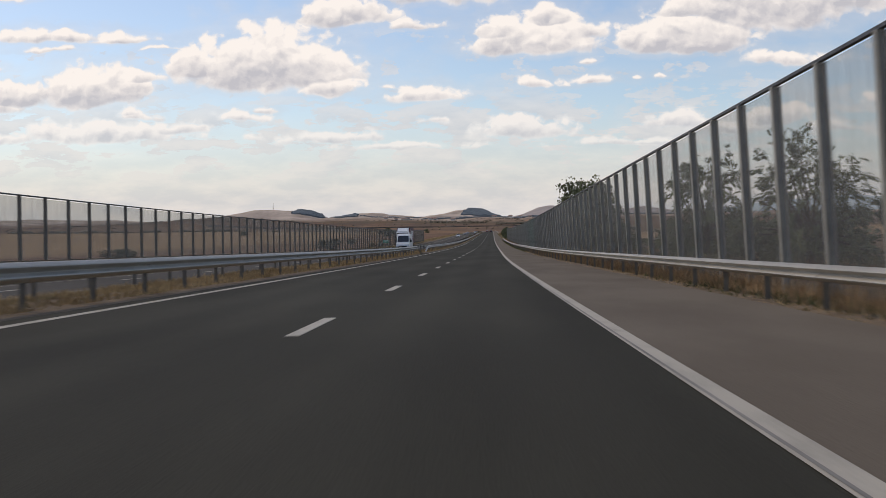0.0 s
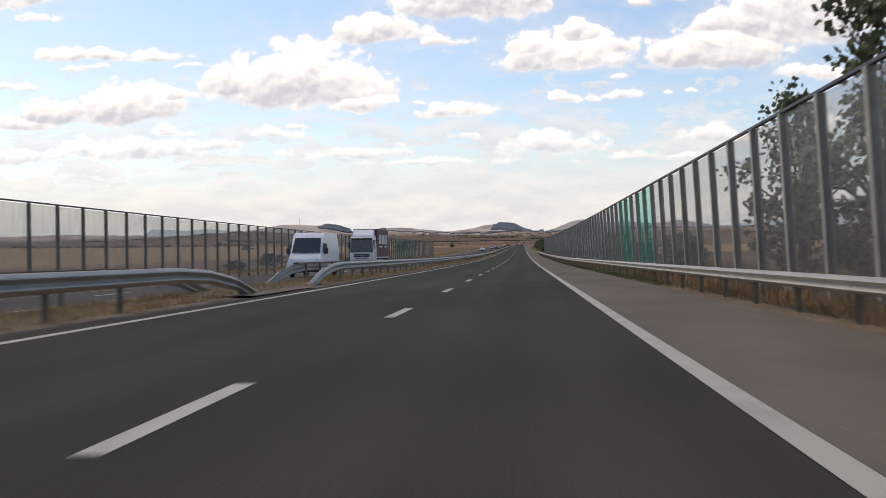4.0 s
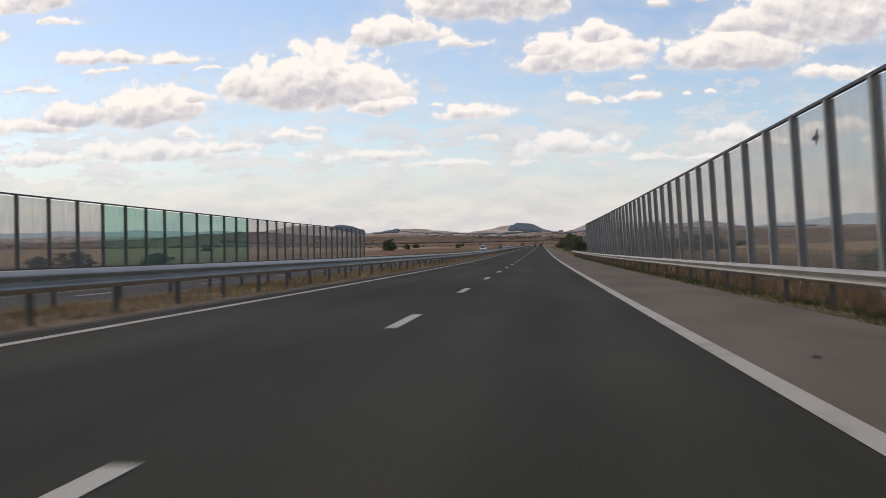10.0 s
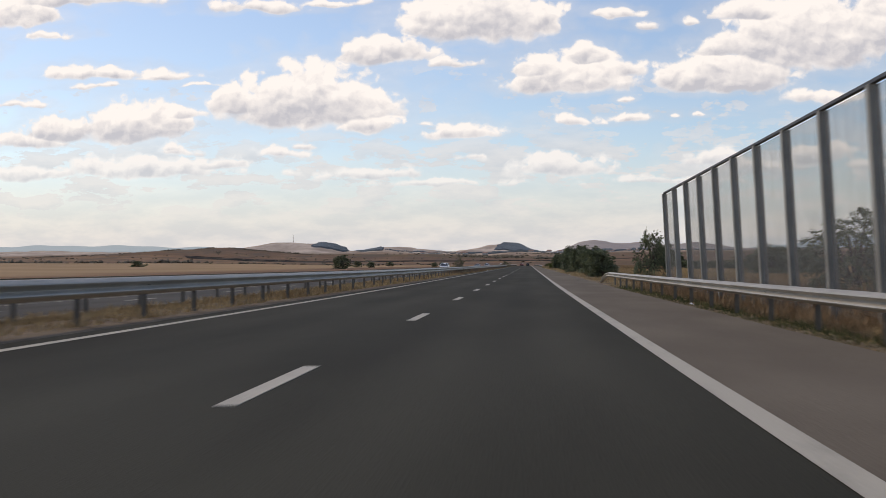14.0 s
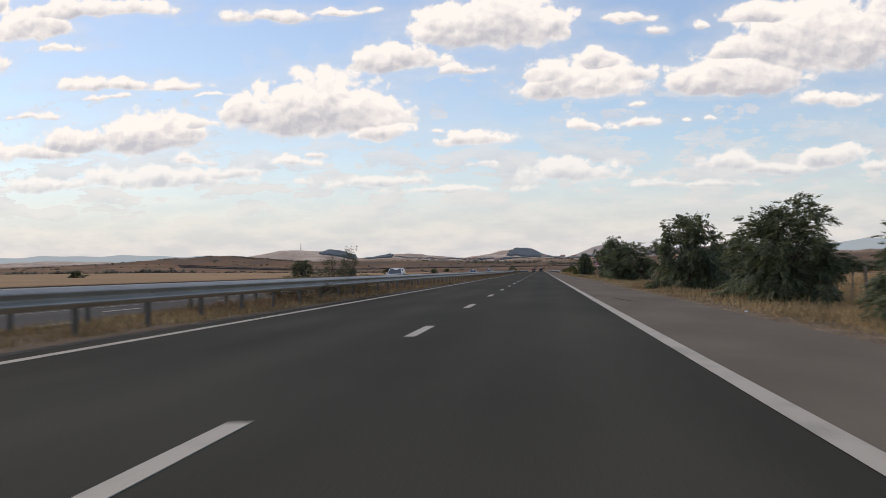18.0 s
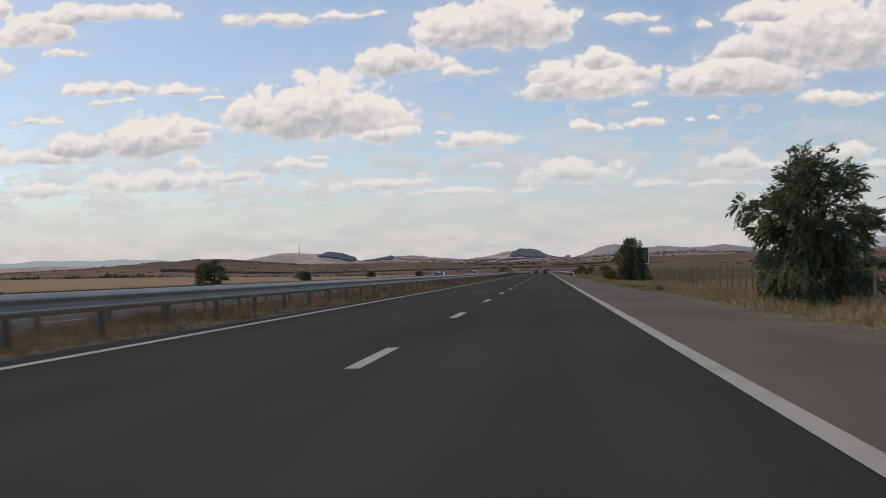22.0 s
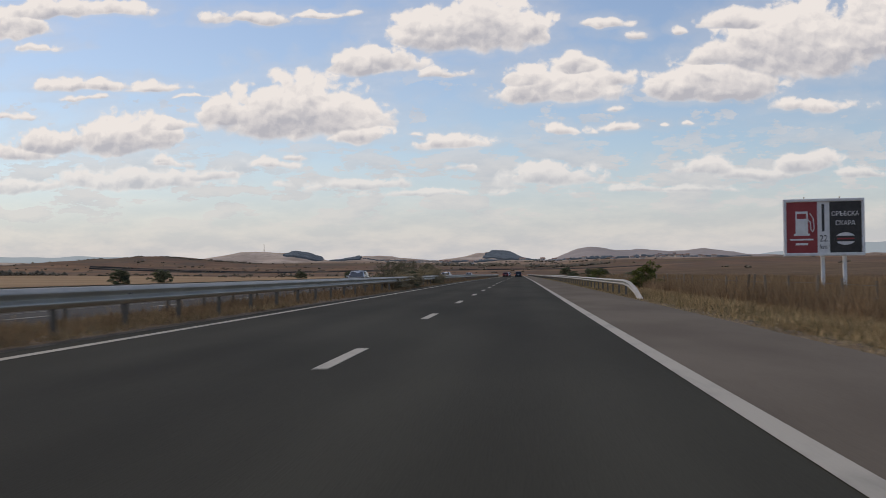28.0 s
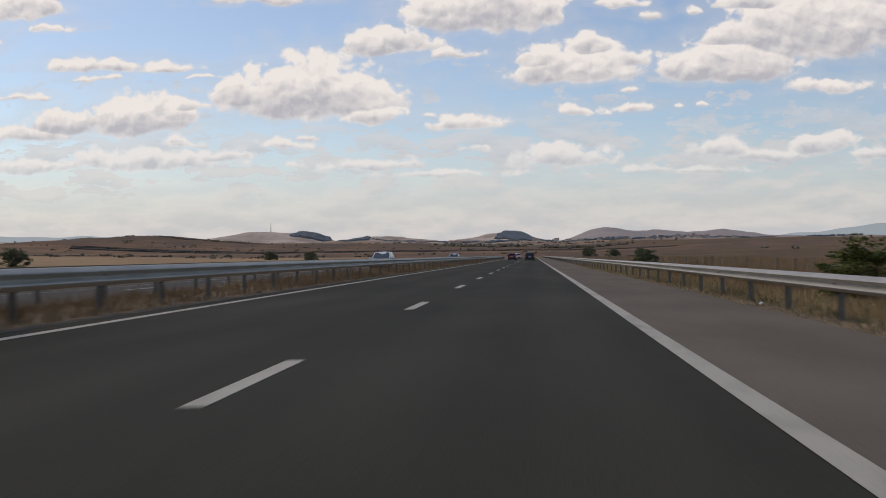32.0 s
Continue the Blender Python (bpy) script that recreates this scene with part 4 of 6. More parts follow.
def rail_post(top=0.74):
    return upright([(-0.05, -0.05), (-0.05, -0.044), (-0.124, -0.044), (-0.124, 0.044), (-0.05, 0.044), (-0.05, 0.05), (-0.13, 0.05), (-0.13, -0.05)], -0.5, top)


BEAM_L = 3.206
BEAMS = {deep: w_beam(BEAM_L + 0.03, deep=deep).mesh("beam", STEEL, True) for deep in (0.36, 0.26)}
RAIL_POST = rail_post().mesh("rail_post", POST)
SPACER = Shape().box(-0.05, -0.042, -0.04, 0.04, 0.52, 0.74).mesh("spacer", POST)
BOLT = Shape().tube((0.0, 0, 0.625), (0.02, 0, 0.625), 0.022, n=6).mesh("bolt", PLASTIC)


def guardrail(s0, count, u, face, lift, label, ends=(False, False), group="guardrails"):
    """face 1: the beam looks to +u; -1: to -u."""
    base = empty("guardrail", road_pose(s0, u), label, "guardrail", group)
    inv = base.matrix_world.inverted()
    spin, deep = 0 if face > 0 else 180, 0.36 if u < 0 else 0.26
    for k in range(count):
        s = s0 + k * BEAM_L
        m = inv @ road_pose(s if face > 0 else s + BEAM_L, u, lift, spin)
        put("beam", BEAMS[deep], base, m)
        mp = inv @ road_pose(s, u, lift, spin)
        put("rail_post", RAIL_POST, base, mp)
        if -20 < s < 760:
            put("spacer", SPACER, base, mp)
            if k % 3 == 0:
                put("bolt", BOLT, base, mp)
    for near, flag in ((True, ends[0]), (False, ends[1])):
        if not flag:
            continue
        for j, (d0, d1) in enumerate(((0.0, 0.08), (0.08, 0.32), (0.32, 0.78))):
            if near:
                s = s0 - (j + 1) * 2.4
                d0, d1 = d1, d0
            else:
                s = s0 + count * BEAM_L + j * 2.4
            if face < 0:
                d0, d1 = d1, d0
            sh = w_beam(2.42, d0, d1, deep=deep)
            m = inv @ road_pose(s if face > 0 else s + 2.4, u, lift, spin)
            part("end_ramp", sh, STEEL, base, "beam that bends down into the ground", soft=True, m=m)
    return base


guardrail(-33.6, 46, -5.62, 1, 0.06, "galvanised steel guardrail beside the fast lane, bent down at its end", (False, True), "median guardrails")
guardrail(135.45, 272, -5.62, 1, 0.06, "galvanised steel guardrail on posts beside the fast lane", (True, False), "median guardrails")
guardrail(-32.4, 46, -7.55, -1, 0.05, "galvanised steel guardrail facing the oncoming carriageway", (False, True), "median guardrails")
guardrail(136.6, 272, -7.55, -1, 0.05, "galvanised steel guardrail facing the oncoming carriageway", (True, False), "median guardrails")
guardrail(-28.75, 126, 6.72, -1, -0.125, "galvanised steel guardrail in front of the noise barrier", (False, True), "roadside guardrails")
guardrail(671.4, 190, 6.72, -1, -0.125, "galvanised steel guardrail that rises out of the verge", (True, False), "roadside guardrails")


# ================= noise barriers =================
def h_post(h, w=0.2, d=0.2, t=0.02):
    a, b, c = d / 2, d / 2 - t, w * 0.42
    return upright([(-a, -w / 2), (-b, -w / 2), (-b, -c), (b, -c), (b, -w / 2), (a, -w / 2), (a, w / 2), (b, w / 2), (b, c), (-b, c), (-b, w / 2), (-a, w / 2)], -0.6, h)


def barrier(last, count, gap, u, height, lean, label, green=(), missing=(), slim=1.0, tint=None, slack=0.0):
    """A run of posts and panes backwards from its end; slack: how much longer the first 24 bays are in all."""
    base = empty("noise_barrier", road_pose(last, u), label, "noise barrier", "noise barriers")
    inv = base.matrix_world.inverted()
    post = h_post(height, 0.18 * slim, 0.19 * slim).mesh("barrier_post", HBEAM if slim == 1.0 else POST)
    pane = Shape().box(-0.008, 0.008, 0.09, gap - 0.09, -0.36, height - 0.05).mesh("pane", CLEAR if slim == 1.0 else WEATHERED)
    net = Shape().box(-0.006, 0.006, 0.09, gap - 0.09, -0.36, height - 0.05).mesh("net_pane", tint or NET)
    cap = Shape().box(-0.05, 0.05, 0, gap + 0.01, height, height + 0.07, 0.008).mesh("top_rail", CAP)
    for k in range(count + 1):
        s = last - k * gap - slack * min(1.0, k / 24)
        m = inv @ road_pose(s, u, -0.12) @ pose(0, 0, 0, 0, lean, 0) @ Matrix.Diagonal((1, 1, 1 + (0.125 * float(widen(s)) if u > 0 else 0), 1))
        put("barrier_post", post, base, m)
        if k == 0:
            continue
        put("top_rail", cap, base, m)
        if k in missing:
            continue
        put("net_pane" if k in green else "pane", net if k in green else pane, base, m, "torn green netting" if k in green else "")
    return base


barrier(361.5, 127, 2.9655, 8.26, 4.21, -2.9, "tall grey steel noise barrier with dusty clear panes", green=(71, 72, 74, 75), missing=(2,), slack=0.4)
barrier(359.6, 132, 3.0, -20.8, 3.92, 0.0, "clear noise barrier on thin steel posts beyond the oncoming carriageway", green=tuple(range(19, 28)), slim=0.8, tint=NET_PALE)


# black bird silhouettes stuck on panes
def bird_sticker(s, z, tilt=0.0):
    sh = Shape()
    outline = [(-0.12, 0.22), (-0.19, 0.07), (-0.25, -0.02), (-0.15, -0.08), (-0.02, -0.20), (0.09, -0.06), (0.38, -0.03), (0.29, 0.0), (0.40, 0.02), (0.08, 0.05)]
    sh.add([(0, y, h) for y, h in outline], [(0, 1, 9), (1, 2, 3), (1, 3, 5, 9), (3, 4, 5), (5, 6, 7), (5, 7, 9), (7, 8, 9)])
    ob = part("warning_sticker", sh, PLASTIC, None, m=road_pose(s, 8.04, z) @ pose(0, 0, 0, tilt, 0, 0))
    return tagged(ob, "black swallow silhouette sticker on a clear pane", "sticker", "stickers")


bird_sticker(249.4, 3.4)

# a half-peeled one and a white sheet for a bright gap, on nearer panes
peeled = Shape()
peeled.add([(0, -0.40, 0.17), (0, -0.30, 0.07), (0, -0.08, -0.02), (0, 0.36, -0.17), (0, 0.04, 0.03), (0, -0.22, 0.10)], [(0, 1, 5), (1, 2, 4, 5), (2, 3, 4)])
tagged(part("peeled_sticker", peeled, PLASTIC, None, m=road_pose(241.0, 8.04, 3.4)), "half-peeled black bird sticker on a dusty clear pane", "sticker", "stickers")
strip = Shape()
strip.add([(0, 0.80, 3.72), (0, 0.25, 3.72), (0, 0.12, 2.6), (0, 0.10, 1.5), (0, 0.24, 2.6)], [(0, 1, 2, 4), (2, 3, 4)])
tagged(part("torn_film", strip, GAP_SHEET, None, m=road_pose(229.6, 8.18, 0.0) @ pose(0, 0, 0, 0, -2.9, 0)), "white sheet that stands for a bright gap in dusty film", "film strip")


# ================= plants =================
def tree(name, seed, height, width, leaves, leaf, size, label, droop=0.5, low=0.12, material=None, sprays=0, clump=1.0):
    """A broadleaf tree or shrub: tapered stems and limbs, and a crown of many separate leaves in uneven clumps."""
    rng = np.random.default_rng(seed)
    base = empty(name, Matrix(), label, "tree" if name == "tree" else "bush", "roadside trees" if name == "tree" else "bushes")
    trunk, limb = Shape(), Shape()
    single = name == "tree"
    clumps = []
    stems = 1 if single else 4
    forks = []
    for k in range(stems):
        a = rng.uniform(0, 6.28)
        foot = Vector((math.cos(a), math.sin(a), 0)) * (0.0 if single else 0.3)
        fork = foot + Vector((rng.uniform(-0.12, 0.12), rng.uniform(-0.12, 0.12), 1)) * height * (0.24 if single else 0.15)
        r = height * (0.024 if single else 0.01)
        trunk.tube(foot - Vector((0, 0, 0.5)), fork, r * 1.3, r, 8)
        forks.append(fork)
    # clumps of foliage over an uneven dome that narrows towards the ground
    count = 34 if single else 26
    for j in range(count):
        b, q = j * 2.4 + rng.uniform(-0.5, 0.5), (j + 0.5) / count
        z = low + (0.97 - low) * (q ** 0.85) * rng.uniform(0.9, 1.05)
        full = math.sin(math.pi * min(1.0, (0.16 + 0.84 * z) if z < 0.5 else 0.58 + 0.37 * (z - 0.5) / 0.5)) ** 0.8
        reach = width * 0.42 * full * rng.uniform(0.35, 1.12)
        tip = Vector((math.cos(b) * reach, math.sin(b) * reach, z * height * 0.9))
        fork = forks[j % stems]
        mid = fork.lerp(tip, 0.55) + Vector((0, 0, height * 0.04))
        limb.tube(fork, mid, height * 0.010, height * 0.006, 6)
        limb.tube(mid, tip, height * 0.006, height * 0.002, 5)
        clumps.append(tip)
        for _ in range(2):
            g = tip + Vector(rng.normal(0, 1, 3)) * width * 0.075
            limb.tube(mid.lerp(tip, 0.7), g, height * 0.003, height * 0.001, 4)
            clumps.append(g)
    part("trunk", trunk, BARK, base, soft=True)
    part("branching", limb, BARK, base)
    centres = np.array([tuple(t) for t in clumps])
    radius = width * rng.uniform(0.06, 0.135, len(centres)) * clump
    pick = rng.integers(0, len(centres), leaves)
    d = rng.normal(0, 1, (leaves, 3))
    d /= np.linalg.norm(d, axis=1)[:, None]
    pos = centres[pick] + d * (radius[pick] * rng.uniform(0, 1, leaves) ** 0.45)[:, None] * np.array([1.15, 1.15, 0.8])
    pos[:, 2] = np.maximum(pos[:, 2], height * low * rng.uniform(0.3, 1.2, leaves))
    out = pos - np.array([0, 0, height * 0.5])
    axis = out / (np.linalg.norm(out, axis=1)[:, None] + 1e-6) + rng.normal(0, 0.7, (leaves, 3)) + np.array([0, 0, -droop])
    axis /= np.linalg.norm(axis, axis=1)[:, None]
    side = np.cross(axis, rng.normal(0, 1, (leaves, 3)))
    side /= np.linalg.norm(side, axis=1)[:, None] + 1e-6
    ln = (size * rng.uniform(0.6, 1.4, leaves))[:, None]
    if sprays:
        # feathery compound leaves: leaflets in pairs along a stalk that arches over
        down, quads = np.array([0, 0, -1.0]), []
        for j in range(sprays):
            at, sx = 0.22 + 0.78 * (j // 2) / max(1, (sprays - 1) // 2), (1, -1)[j % 2] if j < sprays - 1 else 0
            root = pos + axis * ln * at * 0.8 + down * ln * 0.26 * at * at
            aim = side * sx * 0.75 + axis * (0.55 if sx else 0.9) + down * (0.25 + 0.3 * at)
            flat = np.cross(aim, np.cross(side, axis)) * leaf
            reach = ln * 0.40
            quads.append(np.stack([root, root + (aim * 0.5 + flat) * reach, root + aim * reach, root + (aim * 0.5 - flat) * reach], 1))
        quad = np.concatenate(quads).reshape(-1, 3)
    else:
        wd = ln * leaf
        quad = np.stack([pos, pos + axis * ln * 0.5 + side * wd, pos + axis * ln, pos + axis * ln * 0.5 - side * wd], 1).reshape(-1, 3)
    me = rigid(quad, np.arange(len(quad)).reshape(-1, 4), "crown", material or LEAF)
    put("crown", me, base)
    return base


def planted(ob, s, u, h, w=None, turn=0.0, z=None, label=""):
    """A copy of a unit plant set at the roadside, h tall and w wide (unit plants are 4 m tall, 4 m wide)."""
    w = w or h
    if z is None:
        z = float(np.interp(u, VERGE_U, VERGE_Z)) if u > 6 else -0.3
    c = copy_thing(ob, road_pose(s, u, z, turn) @ Matrix.Diagonal((w / 4, w / 4, h / 4, 1)))
    if label:
        tagged(c, label)
    return c


ACACIA = [tree("tree", 10 + k, 4, 4, 2300, 0.17, 0.36, "dark green roadside tree with drooping feathery leaves", droop=0.0, sprays=9, low=0.10, clump=0.9) for k in range(3)]
FEATHERY = [tree("tree", 15 + k, 4, 4, 900, 0.17, 0.34, "open-crowned roadside tree with drooping feathery leaves", droop=0.2, sprays=9, clump=0.8) for k in range(2)]
POPLAR = [tree("tree", 30 + k, 4, 2.2, 2600, 0.42, 0.115, "slim leafy young tree standing above the barrier", droop=0.1, clump=1.15) for k in range(2)]
BUSH = [tree("bush", 50 + k, 4, 4, 9000, 0.32, 0.15, "dense dark green bush on the verge", low=0.02) for k in range(2)]
WEED = [tree("bush", 70 + k, 4, 3, 2000, 0.13, 0.15, "thin straggly grey-green weeds between the guardrails", droop=-0.6, low=0.05, material=LEAF_DULL) for k in range(2)]
LIME = [tree("bush", 90, 4, 4, 5000, 0.3, 0.2, "low yellow-green shrub at the edge of the verge", low=0.02, material=LEAF_LIME)]
DULL = [tree("bush", 60 + k, 4, 4, 6000, 0.3, 0.17, "low dull olive bush in the dry fields", low=0.02, material=LEAF_DULL) for k in range(2)]
DRY = [tree("bush", 80 + k, 4, 4, 4200, 0.10, 0.30, "tangle of dry brown weeds between the guardrails", droop=-0.4, low=0.02, material=LEAF_DRY) for k in range(2)]

# behind the barrier
planted(FEATHERY[0], 36.5, 12.9, 5.4, 5.0, 20)
planted(FEATHERY[1], 53, 12.9, 6.4, 5.6, 80)
planted(BUSH[0], 38, 13.6, 2.4, 5.5, 0)
planted(BUSH[1], 47, 13.9, 2.6, 6.0, 130)
planted(BUSH[0], 56, 13.9, 2.6, 6.0, 50)
planted(BUSH[0], 64, 14.5, 3.0, 4.8, 0)
planted(BUSH[1], 75, 15.5, 2.7, 4.5, 40)
planted(POPLAR[0], 119, 11.8, 8.8, 8.6, 0)
planted(POPLAR[1], 117, 14.4, 8.0, 9.0, 0)
planted(POPLAR[0], 123, 14.6, 8.3, 8.0, 120)
planted(POPLAR[1], 113, 12.6, 7.4, 8.5, 200)
planted(POPLAR[0], 128, 11.8, 7.4, 7.4, 60)
planted(POPLAR[1], 108, 12.2, 8.6, 8.0, 300)
planted(POPLAR[0], 103, 12.6, 8.0, 7.6, 220)
planted(POPLAR[1], 97.5, 12.8, 7.6, 7.6, 140)
for s, u, h, w, a in ((97, 14.2, 3.2, 6, 0), (104, 14.6, 3.4, 6, 60), (111, 14.4, 3.2, 6, 120), (118, 15.0, 3.0, 6, 200), (126, 14.5, 2.7, 5, 300)):
    planted(BUSH[int(s) % 2], s, u, h, w, a, label="dense dark scrub under the trees behind the barrier")
planted(ACACIA[0], 168, 14, 3.1, 3.4, 0)
planted(BUSH[1], 172, 15, 2.0, 4.5, 0)
for s, u, h, w in ((196, 14, 2.6, 4), (207.3, 13, 3.9, 5), (214, 14, 3.2, 5), (222, 13, 2.7, 4.5), (230, 13, 4.0, 4.5), (237, 14, 3.0, 5), (246, 15, 2.6, 5)):
    planted((ACACIA + BUSH)[int(s) % 5], s, u, h, w, s * 37)
for s, u, h, w in ((268, 18, 2.6, 6), (276, 20, 2.4, 6), (330, 13, 4.1, 4.5), (337, 14.5, 2.4, 3.5), (350, 12.5, 3.3, 3.6), (391, 11.0, 4.2, 2.8)):
    planted(FEATHERY[int(s) % 2] if s in (330, 350, 391) else (ACACIA + BUSH)[int(s) % 5], s, u, h, w, s * 53)
# open verge after the barrier
for s, u, h, w in ((416.5, 9.05, 2.8, 3.5), (424.5, 9.7, 2.3, 3.2)):
    planted((BUSH + ACACIA)[int(s) % 5], s, u, h, w, s * 71, label="dark green bush in a thick row along the verge")
for s, u, h, w in ((436.5, 9.4, 3.3, 3.7), (443, 10.4, 2.5, 4.0), (456.5, 9.3, 4.1, 3.9), (460, 10.4, 2.3, 4.2), (499.5, 9.8, 3.55, 5.2), (526, 10.3, 5.0, 4.5)):
    planted(ACACIA[int(s) % 3], s, u, h, w, s * 29)
planted(BUSH[1], 584.3, 9.5, 2.5, 1.9, 30, label="dense dark green young tree on the verge")
planted(ACACIA[0], 584.6, 9.5, 4.2, 3.0, 80)
planted(LIME[0], 586.5, 8.0, 1.05, 1.2, 30)
planted(BUSH[0], 584, 8.9, 0.55, 0.9, 30, label="low dark shrub beside the young tree")
planted(DRY[0], 542.5, 7.4, 0.4, 0.7, 30, label="small dry brown shrub in the grass beside the shoulder")
planted(LIME[0], 606, 8.6, 1.2, 1.3, 130)
planted(LIME[0], 696, 10.6, 1.9, 2.2, 60, label="leafy green sapling in the weeds")
planted(LIME[0], 740.5, 10.6, 1.6, 2.8, 0)
planted(BUSH[0], 790, 10.5, 1.6, 2.2, 0)
planted(BUSH[1], 760, 17, 1.5, 3.5, 0)
# far bushes on the fields
planted(BUSH[0], 707, -69, 5.4, 8.4, 40, z=-0.5, label="broad round dark olive bush alone in the stubble field")
for s, u, h, w in ((82, -27, 1.7, 3.6), (198, -28, 1.4, 2.6), (262, -40, 2.2, 5.0), (286, -28, 1.7, 2.4), (304, -28, 1.4, 1.8), (274, -29, 1.2, 2.2), (350, -45, 1.9, 4.0), (334, -48, 2.2, 4.6)):
    planted(DULL[int(s) % 2], s, u, h, w, s * 13, z=-0.5)
for s, u, h, w in ((838, -200, 4.0, 9.0), (820, -75, 3.0, 5.0), (900, -95, 3.5, 6.0), (1000, -60, 3.0, 5.0), (1150, -110, 4.0, 7.0), (1300, -80, 4.0, 6.0), (980, 30, 3.0, 5.0), (1080, 22, 4.0, 6.0), (1200, 40, 4.0, 6.0)):
    planted(BUSH[int(s) % 2], s, u, h, w, s * 13, z=-0.3, label="dark round bush standing alone in the dry fields")

for s, u, h, w in ((700, 52, 8.5, 9.5), (708, 56, 6.5, 9), (698, 47, 3.4, 8), (596, 47, 2.3, 8), (600, 53, 2.2, 9), (604, 59, 2.5, 9), (609, 66, 2.4, 9), (615, 74, 2.4, 10), (640, 50, 2.3, 9), (646, 56, 2.2, 10), (640, 61, 2.4, 9), (668, 54, 2.5, 10), (455, 34, 4.0, 8), (470, 40, 4.0, 10), (486, 44, 3.5, 9)):
    planted((BUSH + ACACIA)[int(s) % 4], s, u, h, w, s * 17, z=-0.4, label="spreading dark green tree out in the field")
# weeds in the central reservation
for s, u, h, w in ((447, -6.5, 1.9, 2.6), (450.5, -6.6, 2.4, 1.4), (444, -6.4, 1.3, 2.0), (690, -6.6, 2.0, 1.6), (693, -6.4, 2.1, 1.4), (698, -6.6, 2.1, 1.8), (700.5, -6.5, 2.3, 2.0), (703, -6.7, 2.2, 1.8), (706, -6.4, 2.0, 1.6), (709.3, -6.6, 2.5, 1.5), (720, -6.6, 2.2, 2.0), (723, -6.5, 2.3, 2.0), (727, -6.6, 2.1, 1.3), (470, -6.6, 1.0, 2.0)):
    planted(WEED[int(s) % 2], s, u, h, w, s * 41, z=0.0)
for s0, s1, n in ((689, 697, 4), (697, 706, 6), (718, 727.5, 7)):
    for k in range(n):
        s = s0 + (s1 - s0) * (k + 0.5) / n
        planted(DRY[k % 2], s, -6.45 - (k % 3) * 0.2, (0.8 if s < 697 else 1.15 if s < 710 else 1.4) + (k * 5 % 4) * 0.1, 3.0, s * 41, z=0.0)
for s in (440, 445, 449, 454):
    planted(DRY[s % 2], s, -6.6, 0.9, 2.4, s * 41, z=0.0)
planted(BUSH[1], 700.7, -5.9, 1.3, 1.5, 0, z=0.0, label="dark green bush growing through the median guardrail")
for ob in ACACIA + FEATHERY + POPLAR + BUSH + LIME + DULL + WEED + DRY:
    for o in (*ob.children_recursive, ob):
        bpy.data.objects.remove(o)


# grass: many single blades, joined
def blades(name, n, s_range, u_range, h_range, width, material, label, lift=-0.06, seed=1, clump=0.35, fade=None):
    rng = np.random.default_rng(seed)
    tufts = max(1, n // 9)
    ts, tu = rng.uniform(*s_range, tufts), rng.uniform(*u_range, tufts)
    if fade is not None:
        keep = fade(ts, tu, rng)
        ts, tu = ts[keep], tu[keep]
    s, u = np.repeat(ts, 9) + rng.normal(0, clump, len(ts) * 9), np.repeat(tu, 9) + rng.normal(0, clump * 0.5, len(ts) * 9)
    u = np.clip(u, *u_range)
    n = len(s)
    big = np.repeat(rng.uniform(0.5, 1.0, len(ts)), 9)
    h = rng.uniform(*h_range, n) * big
    h = np.where(u > 6.3, h * np.clip((u - 6.15) / 1.3, 0.32, 1.0), h)
    p = on_road(s, u, np.where(u > 6.3, np.interp(u, VERGE_U, VERGE_Z) - 0.02, lift))
    a = rng.uniform(0, 6.28, n)
    w = width * rng.uniform(0.6, 1.4, n)
    side = np.stack([np.cos(a) * w, np.sin(a) * w, 0 * a], -1)
    tip = p + np.stack([rng.normal(0, 0.25, n) * h, rng.normal(0, 0.25, n) * h, h], -1)
    v = np.stack([p - side, p + side, tip], 1).reshape(-1, 3)
    ob = put(name, rigid(v, np.arange(3 * n).reshape(-1, 3), name, material))
    return tagged(ob, label, "grass", "", "stuff")


def patchy(ts, tu, rng):
    return (np.sin(ts * 0.21) + np.sin(ts * 0.057 + 1) + np.sin(tu * 2.1 + ts * 0.03) + rng.normal(0, 0.7, len(ts))) > -0.5


def green_spots(ts, tu, rng):
    return (np.sin(ts * 0.083) + np.sin(ts * 0.031 + 2) + rng.normal(0, 0.4, len(ts))) > 0.55


blades("verge_grass", 210000, (0, 820), (6.37, 8.6), (0.05, 0.24), 0.015, STRAW, "short dry straw coloured grass on the verge", -0.07, 1, fade=patchy)
blades("verge_grass_late", 170000, (560, 830), (6.37, 10.2), (0.08, 0.34), 0.012, STRAW, "dry yellow grass along the shoulder", -0.07, 14)
blades("verge_grass_olive", 60000, (540, 830), (6.36, 9.8), (0.06, 0.28), 0.012, GREENGRASS, "olive green grass along the shoulder", -0.07, 15)
blades("verge_grass_green", 26000, (0, 372), (6.40, 7.6), (0.08, 0.30), 0.016, GREENGRASS, "low green weeds along the shoulder's edge", -0.07, 2, 0.25, green_spots)
blades("verge_grass_dull", 90000, (125, 368), (6.37, 7.15), (0.06, 0.28), 0.013, GREENGRASS, "dull olive grass below the guardrail", -0.07, 16)
blades("median_grass", 130000, (0, 430), (-7.9, -5.5), (0.05, 0.22), 0.015, STRAW, "short dry grass in the central reservation", 0.0, 3)
blades("median_grass_brown", 90000, (430, 880), (-7.9, -5.15), (0.06, 0.28), 0.014, REED, "short brown dead grass in the central reservation", 0.0, 13)
blades("median_weeds", 60000, (430, 900), (-7.4, -5.8), (0.15, 0.6), 0.012, REED, "brown dead weeds between the guardrails", 0.0, 4, 0.2, patchy)
